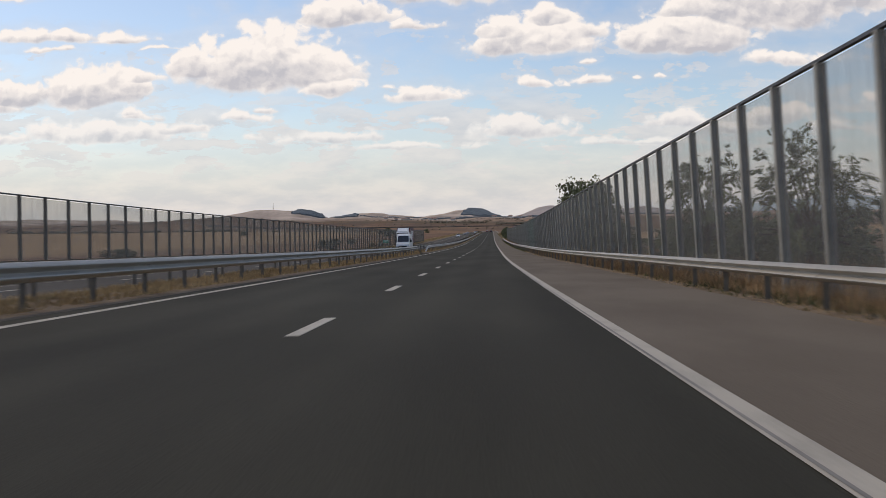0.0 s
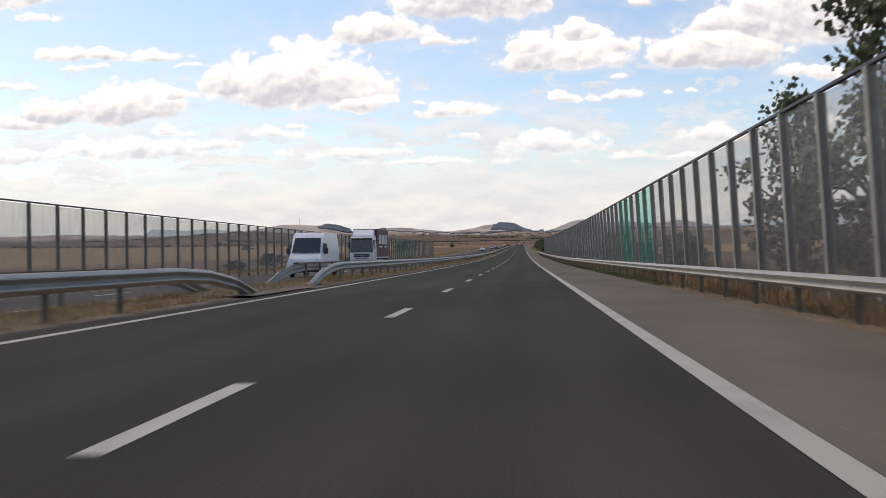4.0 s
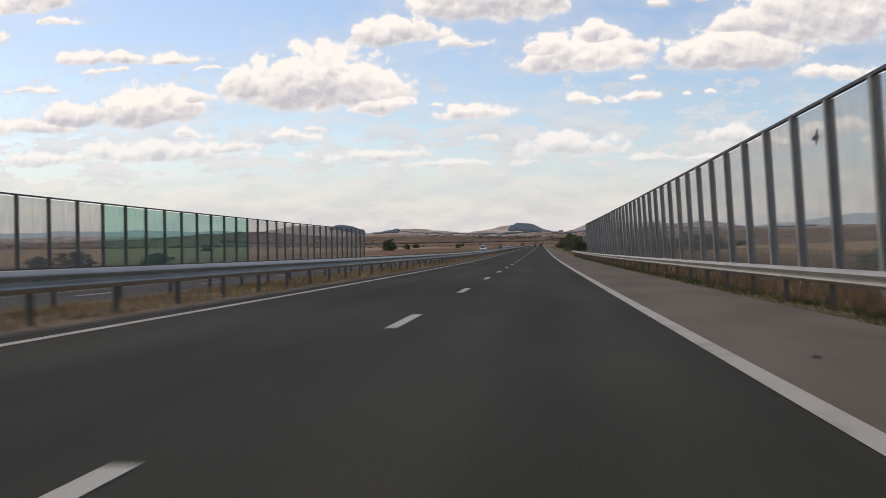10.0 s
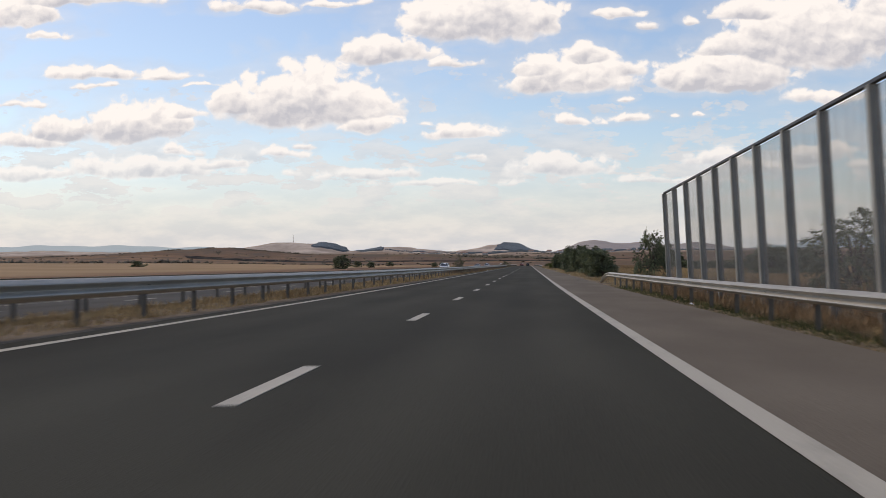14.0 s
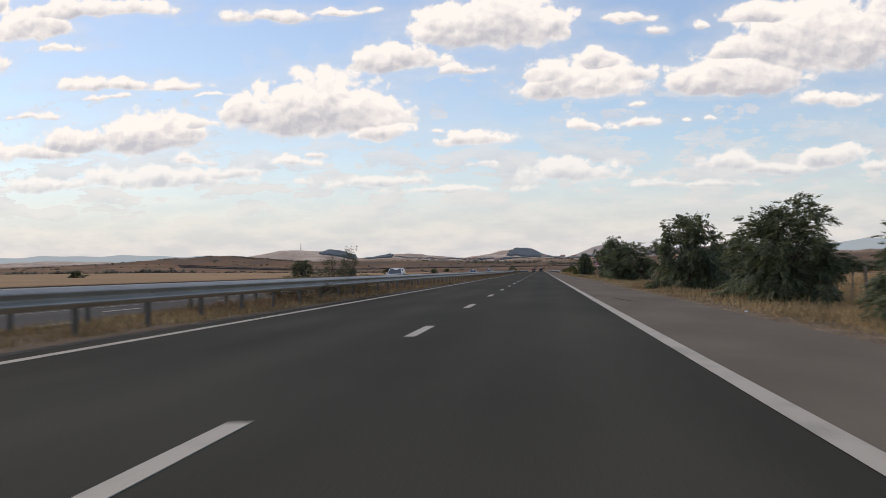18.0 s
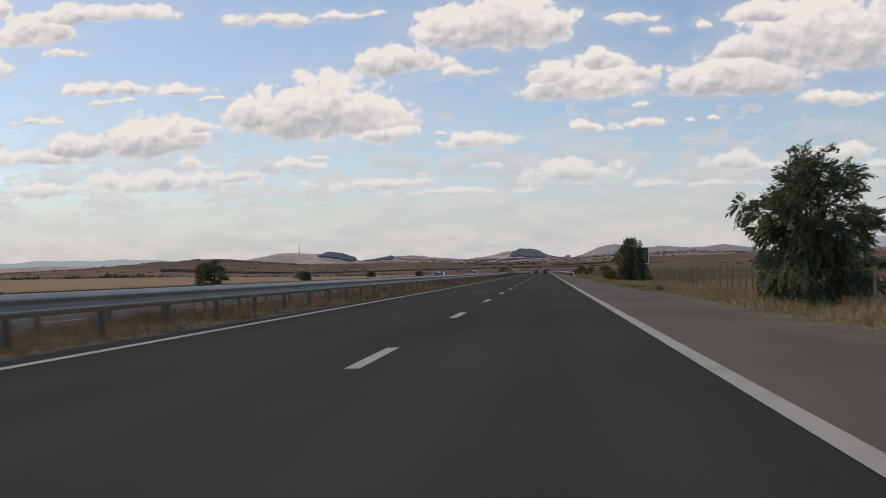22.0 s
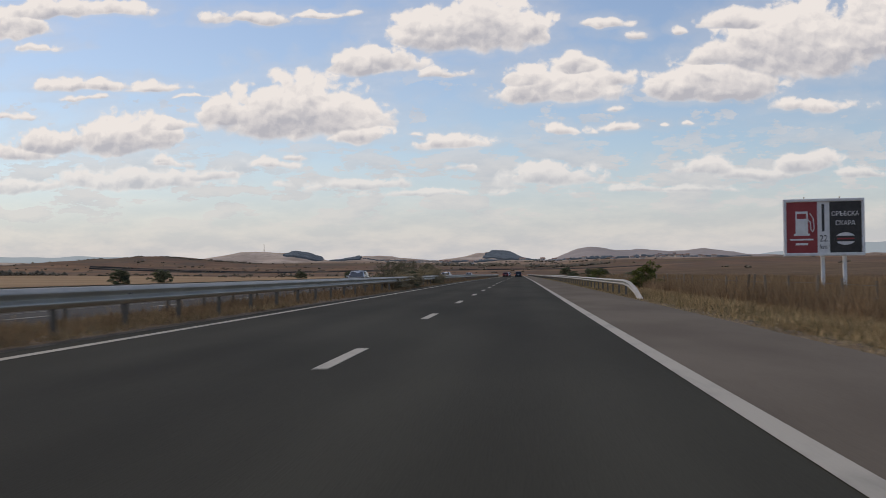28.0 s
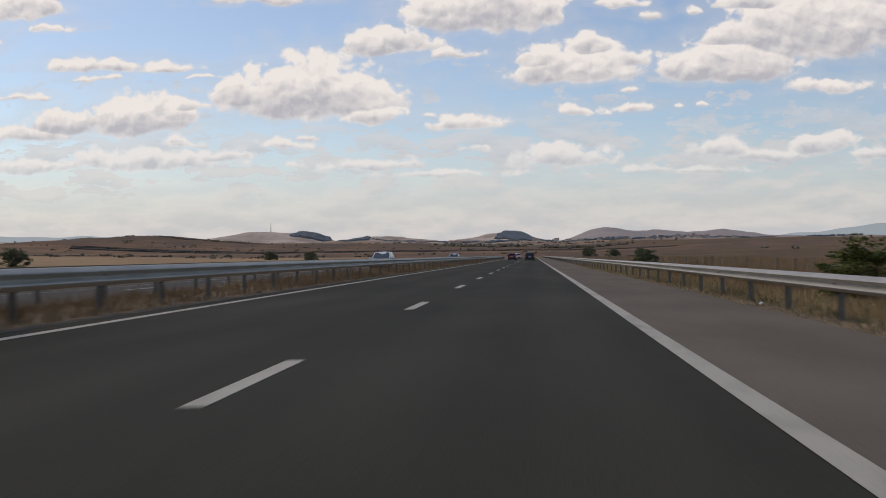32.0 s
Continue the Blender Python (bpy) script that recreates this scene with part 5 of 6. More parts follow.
blades("verge_grass_tall", 50000, (0, 366), (7.0, 8.6), (0.25, 0.6), 0.014, REED, "knee-high dry grass along the foot of the barrier", -0.12, 11)
blades("field_grass", 130000, (366, 700), (7.6, 13.5), (0.12, 0.45), 0.014, STRAW, "tall dry grass beside the fence", -0.16, 5, fade=patchy)
blades("field_weeds_near", 170000, (585, 780), (10.2, 15), (0.6, 1.2), 0.010, REED, "tall reddish brown dead weeds behind the fence", -0.18, 12, 0.3)
blades("field_weeds", 170000, (585, 1000), (14, 42), (0.7, 1.4), 0.020, REED, "tall brown dead weeds in the field", -0.2, 6, 0.5)
blades("field_stubble", 60000, (380, 640), (14, 60), (0.25, 0.6), 0.04, STRAW, "dry straw coloured stubble field", -0.22, 7, 0.6)
blades("field_straw", 190000, (430, 592), (10.6, 34), (0.3, 0.65), 0.018, STRAW, "golden dry grass in the field behind the fence", -0.2, 21, 0.5)
blades("median_straw", 60000, (425, 660), (-7.9, -5.3), (0.05, 0.24), 0.014, STRAW, "short straw coloured grass between the guardrails", 0.0, 22)
blades("verge_grass_opposite", 30000, (0, 860), (-24, -19.4), (0.15, 0.5), 0.03, STRAW, "dry grass beside the oncoming carriageway", -0.1, 8)
blades("field_grass_behind", 150000, (0, 400), (8.05, 24), (0.45, 1.2), 0.016, REED, "dry brown weeds behind the barrier", -0.16, 9, fade=patchy)


# ================= timber post fence =================
def fence(s0, s1, gap, u, sink=0.0):
    base = empty("fence", road_pose(s0, u), "old fence of weathered timber posts with wire", "fence")
    inv = base.matrix_world.inverted()
    rng = random.Random(5)
    posts = []
    for k in range(4):
        sh = Shape()
        r, h = 0.032 + 0.007 * k, 1.26 + 0.05 * k
        sh.loft([[(r * (1 + 0.08 * math.sin(3 * j + k + z)) * math.cos(j * 1.047) + 0.02 * z * (k - 1.5) * 0.4, r * math.sin(j * 1.047), z) for j in range(6)] for z in (-0.4, 0.5, h - 0.04, h)])
        posts.append(sh.mesh("fence_post", WOOD))
    s, k = s0, 0
    while s < s1:
        m = inv @ road_pose(s, u + rng.uniform(-0.08, 0.08), -0.38 - sink + rng.uniform(-0.06, 0.05), rng.uniform(0, 360)) @ pose(0, 0, 0, rng.uniform(-4, 4), rng.uniform(-4, 4), 0)
        put("fence_post", posts[rng.randrange(4)], base, m)
        k += 1
        if k % 22 == 6:
            put("brace_post", posts[3], base, inv @ road_pose(s + 0.75, u - 0.1, -0.42) @ pose(0, 0, 0, 26, 0, 0), "leaning timber brace")
        s += gap * rng.uniform(0.85, 1.15)
    for z in (0.35, 0.75, 1.1):
        sh = Shape()
        pts = [inv @ Vector(on_road(q, u, z - 0.34 - sink + 0.02 * math.sin(q))) for q in np.arange(s0, s1, 9.0)]
        sh.loft([[tuple(p + Vector((0.006 * math.cos(j * 2.094), 0, 0.006 * math.sin(j * 2.094)))) for j in range(3)] for p in pts])
        part("wire_strand", sh, WIRE, base)
    return base


fence(425, 586, 1.52, 11.7)
fence(589, 960, 3.1, 12.0, 0.22)


# ================= billboard =================
def lettering(name, text, size, material, parent, m, label=""):
    cu = bpy.data.curves.new(name, "FONT")
    cu.body, cu.size, cu.align_x, cu.align_y, cu.extrude = text, size, "CENTER", "CENTER", 0.004
    tmp = bpy.data.objects.new(name, cu)
    scene.collection.objects.link(tmp)
    bpy.context.view_layer.update()
    me = bpy.data.meshes.new_from_object(tmp.evaluated_get(bpy.context.evaluated_depsgraph_get()))
    bpy.data.objects.remove(tmp)
    me.materials.clear()
    me.materials.append(material)
    return put(name, me, parent, m, label)


def billboard(s, u):
    """Faces oncoming drivers: local x to the right, -y to the viewer."""
    b = empty("billboard", road_pose(s, u, -0.2, -8) @ Matrix.Diagonal((0.83, 1, 1, 1)), "large roadside billboard, half red with a fuel pump and half black", "billboard")
    part("panel", Shape().box(-2.45, 2.45, -0.02, 0.16, 2.0, 4.95, 0.03), BB_WHITE, b, "white framed panel")
    fr = Shape()
    fr.box(-2.5, 2.5, -0.1, 0.2, 4.86, 5.02, 0.03).box(-2.5, 2.5, -0.1, 0.2, 1.94, 2.10, 0.03).box(-2.5, -2.32, -0.1, 0.2, 2.1, 4.86, 0.03).box(2.32, 2.5, -0.1, 0.2, 2.1, 4.86, 0.03)
    part("panel_frame", fr, BB_WHITE, b, "white metal edge frame", soft=False)
    part("red_field", Shape().box(-2.31, -0.40, -0.035, -0.021, 2.11, 4.85), BB_RED, b, "red printed half")
    part("black_field", Shape().box(0.36, 2.31, -0.035, -0.021, 2.11, 4.85), BB_BLACK, b, "black printed half")
    pump = Shape()
    pump.box(-1.75, -0.98, -0.05, -0.036, 3.15, 4.35, 0.0).box(-1.85, -0.88, -0.05, -0.036, 3.03, 3.15)
    hose = [(-0.98, 3.9), (-0.82, 3.75), (-0.80, 3.35), (-0.70, 3.25), (-0.60, 3.4), (-0.64, 3.95), (-0.86, 4.25)]
    for a, c in zip(hose[:-1], hose[1:]):
        pump.tube((a[0], -0.043, a[1]), (c[0], -0.043, c[1]), 0.028, n=6)
    part("pump_pictogram", pump, BB_WHITE, b, "white fuel pump pictogram")
    part("pump_window", Shape().box(-1.66, -1.08, -0.056, -0.051, 3.95, 4.22), BB_RED, b)
    bars = Shape()
    bars.box(-2.1, -0.65, -0.05, -0.036, 2.78, 2.87).box(-1.75, -1.0, -0.05, -0.036, 2.52, 2.64)
    part("text_bars", bars, BB_WHITE, b, "unreadable small print as white bars")
    part("middle_stripe", Shape().box(-0.12, 0.04, -0.035, -0.021, 3.25, 4.72), BB_BLACK, b)
    turn = pose(0, 0, 0, 90, 0, 0)
    lettering("distance_number", "22", 0.50, BB_BLACK, b, pose(-0.03, -0.03, 2.86) @ turn)
    lettering("distance_unit", "km", 0.36, BB_BLACK, b, pose(-0.03, -0.03, 2.42) @ turn)
    lettering("headline", "СРЪБСКА", 0.345, BB_WHITE, b, pose(1.32, -0.045, 4.18) @ turn)
    lettering("headline", "СКАРА", 0.36, BB_WHITE, b, pose(1.32, -0.045, 3.68) @ turn)
    badge = Shape()
    ring = [(1.32 + 0.62 * math.cos(a), -0.045, 2.85 + 0.34 * math.sin(a)) for a in np.linspace(0, 2 * math.pi, 33)[:-1]]
    badge.add(ring, [tuple(range(32))])
    part("badge", badge, BB_WHITE, b, "white oval badge")
    part("badge_band", Shape().box(0.66, 1.98, -0.056, -0.047, 2.70, 3.0), BB_BLACK, b)
    part("badge_stripe", Shape().box(0.80, 1.85, -0.062, -0.057, 2.81, 2.89), BB_RED, b)
    for x in (-0.05, 1.3):
        part("leg", Shape().box(x - 0.11, x + 0.11, 0.18, 0.40, -0.6, 4.6, 0.02), BB_WHITE, b, "white square steel leg")
        part("footing", Shape().box(x - 0.4, x + 0.4, -0.1, 0.7, -0.6, 0.08, 0.03), CONCRETE, b)
    for x in (-1.2, 1.0):
        part("lamp_arm", Shape().tube((x, 0.05, 5.0), (x, -0.05, 5.12), 0.03, n=6), STEEL, b)
    return b


billboard(682.2, 18.5)


def direction_sign(s, u):
    b = empty("road_sign", road_pose(s, u, 0.0, 0), "small green sign plate on a thin post in the central reservation", "road sign")
    part("plate", Shape().box(-0.23, 0.23, -0.01, 0.01, 1.29, 1.52, 0.004), SIGN_GREEN, b)
    bars = Shape()
    bars.box(-0.17, 0.17, -0.016, -0.011, 1.425, 1.465).box(-0.13, 0.13, -0.016, -0.011, 1.34, 1.375)
    part("text_bars", bars, BB_WHITE, b, "unreadable white lettering as bars")
    part("sign_post", Shape().tube((0, 0.035, -0.4), (0, 0.035, 1.5), 0.024), POST, b)
    return b


direction_sign(86.5, -6.2)


# hill mast
def mast():
    x, y = -890, 4190
    z = float(terrain(x, y))
    b = empty("radio_mast", pose(x, y, z), "thin lattice radio mast on a bare hill", "mast")
    for a in (0, 2.09, 4.19):
        part("mast_leg", Shape().tube((1.5 * math.cos(a), 1.5 * math.sin(a), -2), (0.4 * math.cos(a), 0.4 * math.sin(a), 27), 0.4, 0.25, 5), POST, b)
    part("mast_tip", Shape().tube((0, 0, 27), (0, 0, 32), 0.35, 0.15, 5), POST, b)
    for z in (6, 13, 20, 26):
        part("platform", Shape().tube((0, 0, z), (0, 0, z + 0.5), 1.6 - z * 0.035, n=8), POST, b)


mast()


# far village
def house(x, y, w, d, h, turn):
    z = float(terrain(x, y))
    b = empty("house", pose(x, y, z, 0, 0, turn), "small pale rendered village house with a tiled roof", "house", "village houses")
    part("wall", Shape().box(-w / 2, w / 2, -d / 2, d / 2, -2, h), HOUSE, b)
    o = 0.5
    part("roof", Shape().add([(-w / 2 - o, -d / 2 - o, h), (w / 2 + o, -d / 2 - o, h), (w / 2 + o, d / 2 + o, h), (-w / 2 - o, d / 2 + o, h), (-w / 2, 0, h + d * 0.32), (w / 2, 0, h + d * 0.32)],
                             [(0, 1, 5, 4), (2, 3, 4, 5), (1, 2, 5), (3, 0, 4), (3, 2, 1, 0)]), TILES, b)
    for wx in (-w / 4, w / 4):
        part("window", Shape().box(wx - 0.7, wx + 0.7, -d / 2 - 0.03, -d / 2 + 0.02, h * 0.45, h * 0.45 + 1.3), GLASS, b)


rng_h = random.Random(11)
for k in range(24):
    house(rng_h.uniform(-330, 420), rng_h.uniform(3060, 3280), rng_h.uniform(8, 15), rng_h.uniform(7, 10), rng_h.uniform(3.5, 6.5), rng_h.uniform(-40, 40))
for k in range(12):
    house(rng_h.uniform(120, 480), rng_h.uniform(3080, 3220), rng_h.uniform(7, 13), rng_h.uniform(6, 8), rng_h.uniform(3.0, 4.5), rng_h.uniform(-30, 30))


# ================= vehicles =================
def wheel_mesh(r, w):
    tyre = Shape()
    prof = [(-w / 2, r * 0.62), (-w / 2, r * 0.93), (-w * 0.36, r), (w * 0.36, r), (w / 2, r * 0.93), (w / 2, r * 0.62)]
    tyre.loft([[(x, q * math.cos(a), q * math.sin(a)) for x, q in prof] for a in np.linspace(0, 2 * math.pi, 21)], close=True, caps=False)
    rim = Shape()
    rim.tube((-w * 0.32, 0, 0), (w * 0.32, 0, 0), r * 0.64, n=16)
    for k in range(5):
        a = k * 1.2566
        for sx in (-1, 1):
            rim.box(sx * w * 0.42 - 0.012, sx * w * 0.42 + 0.012, -r * 0.09, r * 0.09, 0, r * 0.62, m=pose(0, 0, 0, math.degrees(a), 0, 0))
    return tyre.mesh("tyre", RUBBER, True), rim.mesh("rim", RIM)


CAR_WHEEL, TRUCK_WHEEL = wheel_mesh(0.32, 0.21), wheel_mesh(0.5, 0.30)


def wheel(parent, x, y, kind=CAR_WHEEL, r=0.32):
    w = put("wheel", kind[0], parent, pose(x, y, r), "black tyre")
    put("rim", kind[1], w)
    return w


def car(m, paint, label, length=4.3, width=1.76, height=1.46, style="hatch", group="cars"):
    """A road car: local y is its front, x to its right, z = 0 the road."""
    b = empty("car", m, label, "car", group)
    L, W, H = length, width, height
    f, r = L / 2, -L / 2
    belt = H * 0.60
    if style == "hatch":
        roof = [(r + 0.12, belt + 0.05), (r + 0.42, H - 0.06), (r + 0.9, H), (f - 2.1, H - 0.02), (f - 1.15, belt + 0.04)]
    elif style == "wagon":
        roof = [(r + 0.08, belt + 0.05), (r + 0.34, H - 0.09), (r + 1.0, H), (f - 1.95, H - 0.04), (f - 1.0, belt + 0.05)]
    else:
        roof = [(r + 0.55, belt + 0.05), (r + 1.15, H - 0.06), (r + 1.7, H), (f - 2.1, H - 0.03), (f - 1.2, belt + 0.04)]
    # lower body: cross sections along the car
    def ring(y, half, z0, z1):
        return [(-half * 0.93, y, z0), (half * 0.93, y, z0), (half, y, z0 + 0.14), (half, y, (z0 + z1) / 2), (half * 0.94, y, z1), (-half * 0.94, y, z1), (-half, y, (z0 + z1) / 2), (-half, y, z0 + 0.14)]
    h = W / 2
    tail_z = belt + 0.03
    nose_z = belt - 0.12
    body = Shape().loft([ring(r, h * 0.84, 0.42, tail_z - 0.18), ring(r + 0.06, h * 0.93, 0.30, tail_z - 0.04), ring(r + 0.35, h, 0.22, tail_z), ring(0, h, 0.2, belt), ring(f - 1.2, h, 0.2, belt + 0.02), ring(f - 0.35, h * 0.95, 0.22, nose_z), ring(f - 0.05, h * 0.86, 0.28, nose_z - 0.16), ring(f, h * 0.78, 0.36, nose_z - 0.26)])
    part("body", body, paint, b, soft=True)
    cab = Shape()
    rings = []
    for k, (y, z) in enumerate(roof):
        top = h * (0.70 if 0 < k < 4 else 0.84)
        side = h * (0.755 if 0 < k < 4 else 0.9)
        drop = 0.07 if 0 < k < 4 else 0.02
        crown = 0.025 if 0 < k < 4 else 0.0
        rings.append([(-h * 0.925, y, belt - 0.02), (h * 0.925, y, belt - 0.02), (side, y, z - drop), (top, y, z - drop * 0.25), (0, y, z + crown), (-top, y, z - drop * 0.25), (-side, y, z - drop)])
    cab.loft(rings)
    part("cabin", cab, paint, b, soft=True)
    # glass, set just outside the cabin
    y0, z0 = roof[0]
    y1, z1 = roof[1]
    part("rear_window", Shape().add([(-h * 0.74, y0 - 0.0, z0 + 0.06), (h * 0.74, y0 - 0.0, z0 + 0.06), (h * 0.64, y1 - 0.07, z1 - 0.05), (-h * 0.64, y1 - 0.07, z1 - 0.05),
                                     (-h * 0.74, y0 + 0.1, z0 + 0.06), (h * 0.74, y0 + 0.1, z0 + 0.06), (h * 0.64, y1 + 0.04, z1 - 0.05), (-h * 0.64, y1 + 0.04, z1 - 0.05)],
                                    [(0, 1, 2, 3), (4, 5, 6, 7), (0, 1, 5, 4), (1, 2, 6, 5), (2, 3, 7, 6), (3, 0, 4, 7)]), GLASS, b)
    ya, za = roof[4]
    yb, zb = roof[3]
    part("windscreen", Shape().add([(-h * 0.80, ya + 0.02, za + 0.04), (h * 0.80, ya + 0.02, za + 0.04), (h * 0.66, yb + 0.07, zb - 0.04), (-h * 0.66, yb + 0.07, zb - 0.04),
                                    (-h * 0.80, ya - 0.1, za + 0.04), (h * 0.80, ya - 0.1, za + 0.04), (h * 0.66, yb - 0.05, zb - 0.04), (-h * 0.66, yb - 0.05, zb - 0.04)],
                                   [(0, 1, 2, 3), (4, 5, 6, 7), (0, 1, 5, 4), (1, 2, 6, 5), (2, 3, 7, 6), (3, 0, 4, 7)]), GLASS, b)
    for sx in (-1, 1):
        lo, hi = h * 0.925 + 0.008, h * 0.745 + 0.012
        mid = (roof[1][0] + roof[3][0]) / 2
        for a, c in ((roof[1][0] + 0.12, mid - 0.05), (mid + 0.05, roof[3][0] + 0.05)):
            lean_a = -0.18 if a < mid - 0.2 and a == roof[1][0] + 0.12 else 0.0
            lean_c = 0.35 if c > mid else 0.0
            zt = H - 0.1
            part("side_window", Shape().add([(sx * (lo - 0.01), a + lean_a, belt + 0.05), (sx * (lo - 0.01), c + lean_c, belt + 0.05), (sx * (hi + 0.005), c, zt), (sx * (hi + 0.005), a, zt),
                                             (sx * (lo - 0.05), a + lean_a, belt + 0.05), (sx * (lo - 0.05), c + lean_c, belt + 0.05), (sx * (hi - 0.03), c, zt), (sx * (hi - 0.03), a, zt)],
                                            [(0, 1, 2, 3), (4, 5, 6, 7), (0, 1, 5, 4), (1, 2, 6, 5), (2, 3, 7, 6), (3, 0, 4, 7)]), GLASS, b)
        wheel(b, sx * (h - 0.12), f - 0.82)
        wheel(b, sx * (h - 0.12), r + 0.78)
        part("tail_light", Shape().box(sx * h * 0.86 - 0.10, sx * h * 0.86 + 0.06, r - 0.005, r + 0.12, belt - 0.20, belt + 0.0, 0.01), TAIL, b, "red tail light")
        part("head_light", Shape().box(sx * h * 0.74 - 0.16, sx * h * 0.74 + 0.14, f - 0.16, f + 0.01, nose_z - 0.24, nose_z - 0.08, 0.02), HEAD, b, "clear headlight")
        part("door_mirror", Shape().box(sx * (h + 0.09) - 0.09, sx * (h + 0.09) + 0.09, f - 1.55, f - 1.42, belt + 0.02, belt + 0.17, 0.02), paint, b)
    part("bumper", Shape().box(-h * 0.88, h * 0.88, r - 0.05, r + 0.16, 0.28, 0.46, 0.03), PLASTIC, b)
    part("front_bumper", Shape().box(-h * 0.76, h * 0.76, f - 0.12, f + 0.04, 0.26, 0.42, 0.03), PLASTIC, b)
    part("grille", Shape().box(-h * 0.42, h * 0.42, f - 0.06, f + 0.015, nose_z - 0.30, nose_z - 0.18, 0.01), PLASTIC, b)
    if style == "wagon":
        for sx in (-1, 1):
            part("roof_rail", Shape().box(sx * h * 0.69 - 0.02, sx * h * 0.69 + 0.02, r + 0.6, f - 2.0, H - 0.02, H + 0.045, 0.01), PLASTIC, b)
            part("pillar", Shape().box(sx * h * 0.84 - 0.03, sx * h * 0.84 + 0.03, -0.16, -0.06, belt, H - 0.1), PLASTIC, b)
            part("sill_trim", Shape().box(sx * h - 0.02, sx * h + 0.02, r + 0.9, f - 1.2, 0.22, 0.36, 0.01), PLASTIC, b)
    part("number_plate", Shape().box(-0.26, 0.26, r - 0.025, r + 0.02, 0.62, 0.74), PLATE, b, "blank pale number plate")
    part("underside", Shape().box(-h * 0.8, h * 0.8, r + 0.25, f - 0.25, 0.14, 0.24), PLASTIC, b)
    return b


car(road_pose(713 + 187, 1.75), NAVY, "dark blue hatchback seen from behind in the slow lane", 4.2, 1.74, 1.5)
car(road_pose(713 + 215, -2.0), MAROON, "dark red hatchback overtaking in the fast lane", 4.2, 1.72, 1.46)
car(road_pose(713 + 240, -2.1), WHITE, "white hatchback overtaking in the fast lane", 4.1, 1.70, 1.48)
car(road_pose(713 + 262, 1.8), SILVER, "silver saloon far ahead in the slow lane", 4.4, 1.76, 1.45, "sedan")
car(road_pose(713 + 300, -2.0), SILVER, "silver hatchback far ahead in the fast lane", 4.2, 1.74, 1.5)
car(road_pose(713 + 335, 1.8), NAVY, "dark car far ahead in the slow lane", 4.3, 1.76, 1.46)
car(road_pose(519, -14.2, fall(-14.2), 180), WHITE, "white off-road car coming the other way", 4.4, 1.82, 1.66, "wagon", "oncoming cars")
car(road_pose(650, -14.2, fall(-14.2), 180), SILVER, "silver-green hatchback coming the other way", 4.2, 1.76, 1.46, "hatch", "oncoming cars")
car(road_pose(730, -14.4, fall(-14.4), 180), SILVER, "silver off-road car coming the other way", 4.5, 1.80, 1.62, "wagon", "oncoming cars")
car(road_pose(800, -10.4, fall(-10.4), 180), WHITE, "white car coming the other way", 4.2, 1.74, 1.46, "hatch", "oncoming cars")
car(road_pose(880, -10.4, fall(-10.4), 180), SILVER, "silver car coming the other way", 4.2, 1.74, 1.46, "hatch", "oncoming cars")


def van(m):
    b = empty("van", m, "white high-roofed delivery van coming the other way", "van", "oncoming vehicles")
    h = 1.0
    secs = [(-2.75, 0.45, 2.45), (-2.6, 0.3, 2.6), (1.1, 0.3, 2.6), (1.7, 0.3, 2.35), (2.45, 0.3, 1.35), (2.95, 0.32, 1.1), (3.05, 0.4, 0.9)]
    part("body", Shape().loft([[(-h, y, z0), (h, y, z0), (h, y, z0 + (z1 - z0) * 0.55), (h * 0.9, y, z1), (-h * 0.9, y, z1), (-h, y, z0 + (z1 - z0) * 0.55)] for y, z0, z1 in secs]), WHITE, b, soft=True)
    part("windscreen", Shape().add([(-0.82, 2.47, 1.42), (0.82, 2.47, 1.42), (0.76, 1.80, 2.28), (-0.76, 1.80, 2.28), (-0.82, 2.35, 1.38), (0.82, 2.35, 1.38), (0.76, 1.7, 2.22), (-0.76, 1.7, 2.22)],
                                   [(0, 1, 2, 3), (4, 5, 6, 7), (0, 1, 5, 4), (1, 2, 6, 5), (2, 3, 7, 6), (3, 0, 4, 7)]), GLASS, b)
    part("grille", Shape().box(-0.6, 0.6, 2.98, 3.07, 0.62, 0.86), PLASTIC, b)
    part("bumper", Shape().box(-0.95, 0.95, 2.9, 3.12, 0.3, 0.55, 0.03), PLASTIC, b)
    for sx in (-1, 1):
        wheel(b, sx * 0.88, 2.1)
        wheel(b, sx * 0.88, -1.7)
        part("head_light", Shape().box(sx * 0.78 - 0.17, sx * 0.78 + 0.17, 2.86, 3.0, 0.82, 1.06, 0.02), HEAD, b)
        part("side_window", Shape().box(sx * 0.985 - 0.02, sx * 0.985 + 0.02, 1.2, 2.1, 1.35, 1.95), GLASS, b)
        part("door_mirror", Shape().box(sx * 1.12 - 0.1, sx * 1.12 + 0.1, 2.0, 2.12, 1.35, 1.7, 0.02), PLASTIC, b)
    return b


van(road_pose(152, -10.2, fall(-10.2), 180))


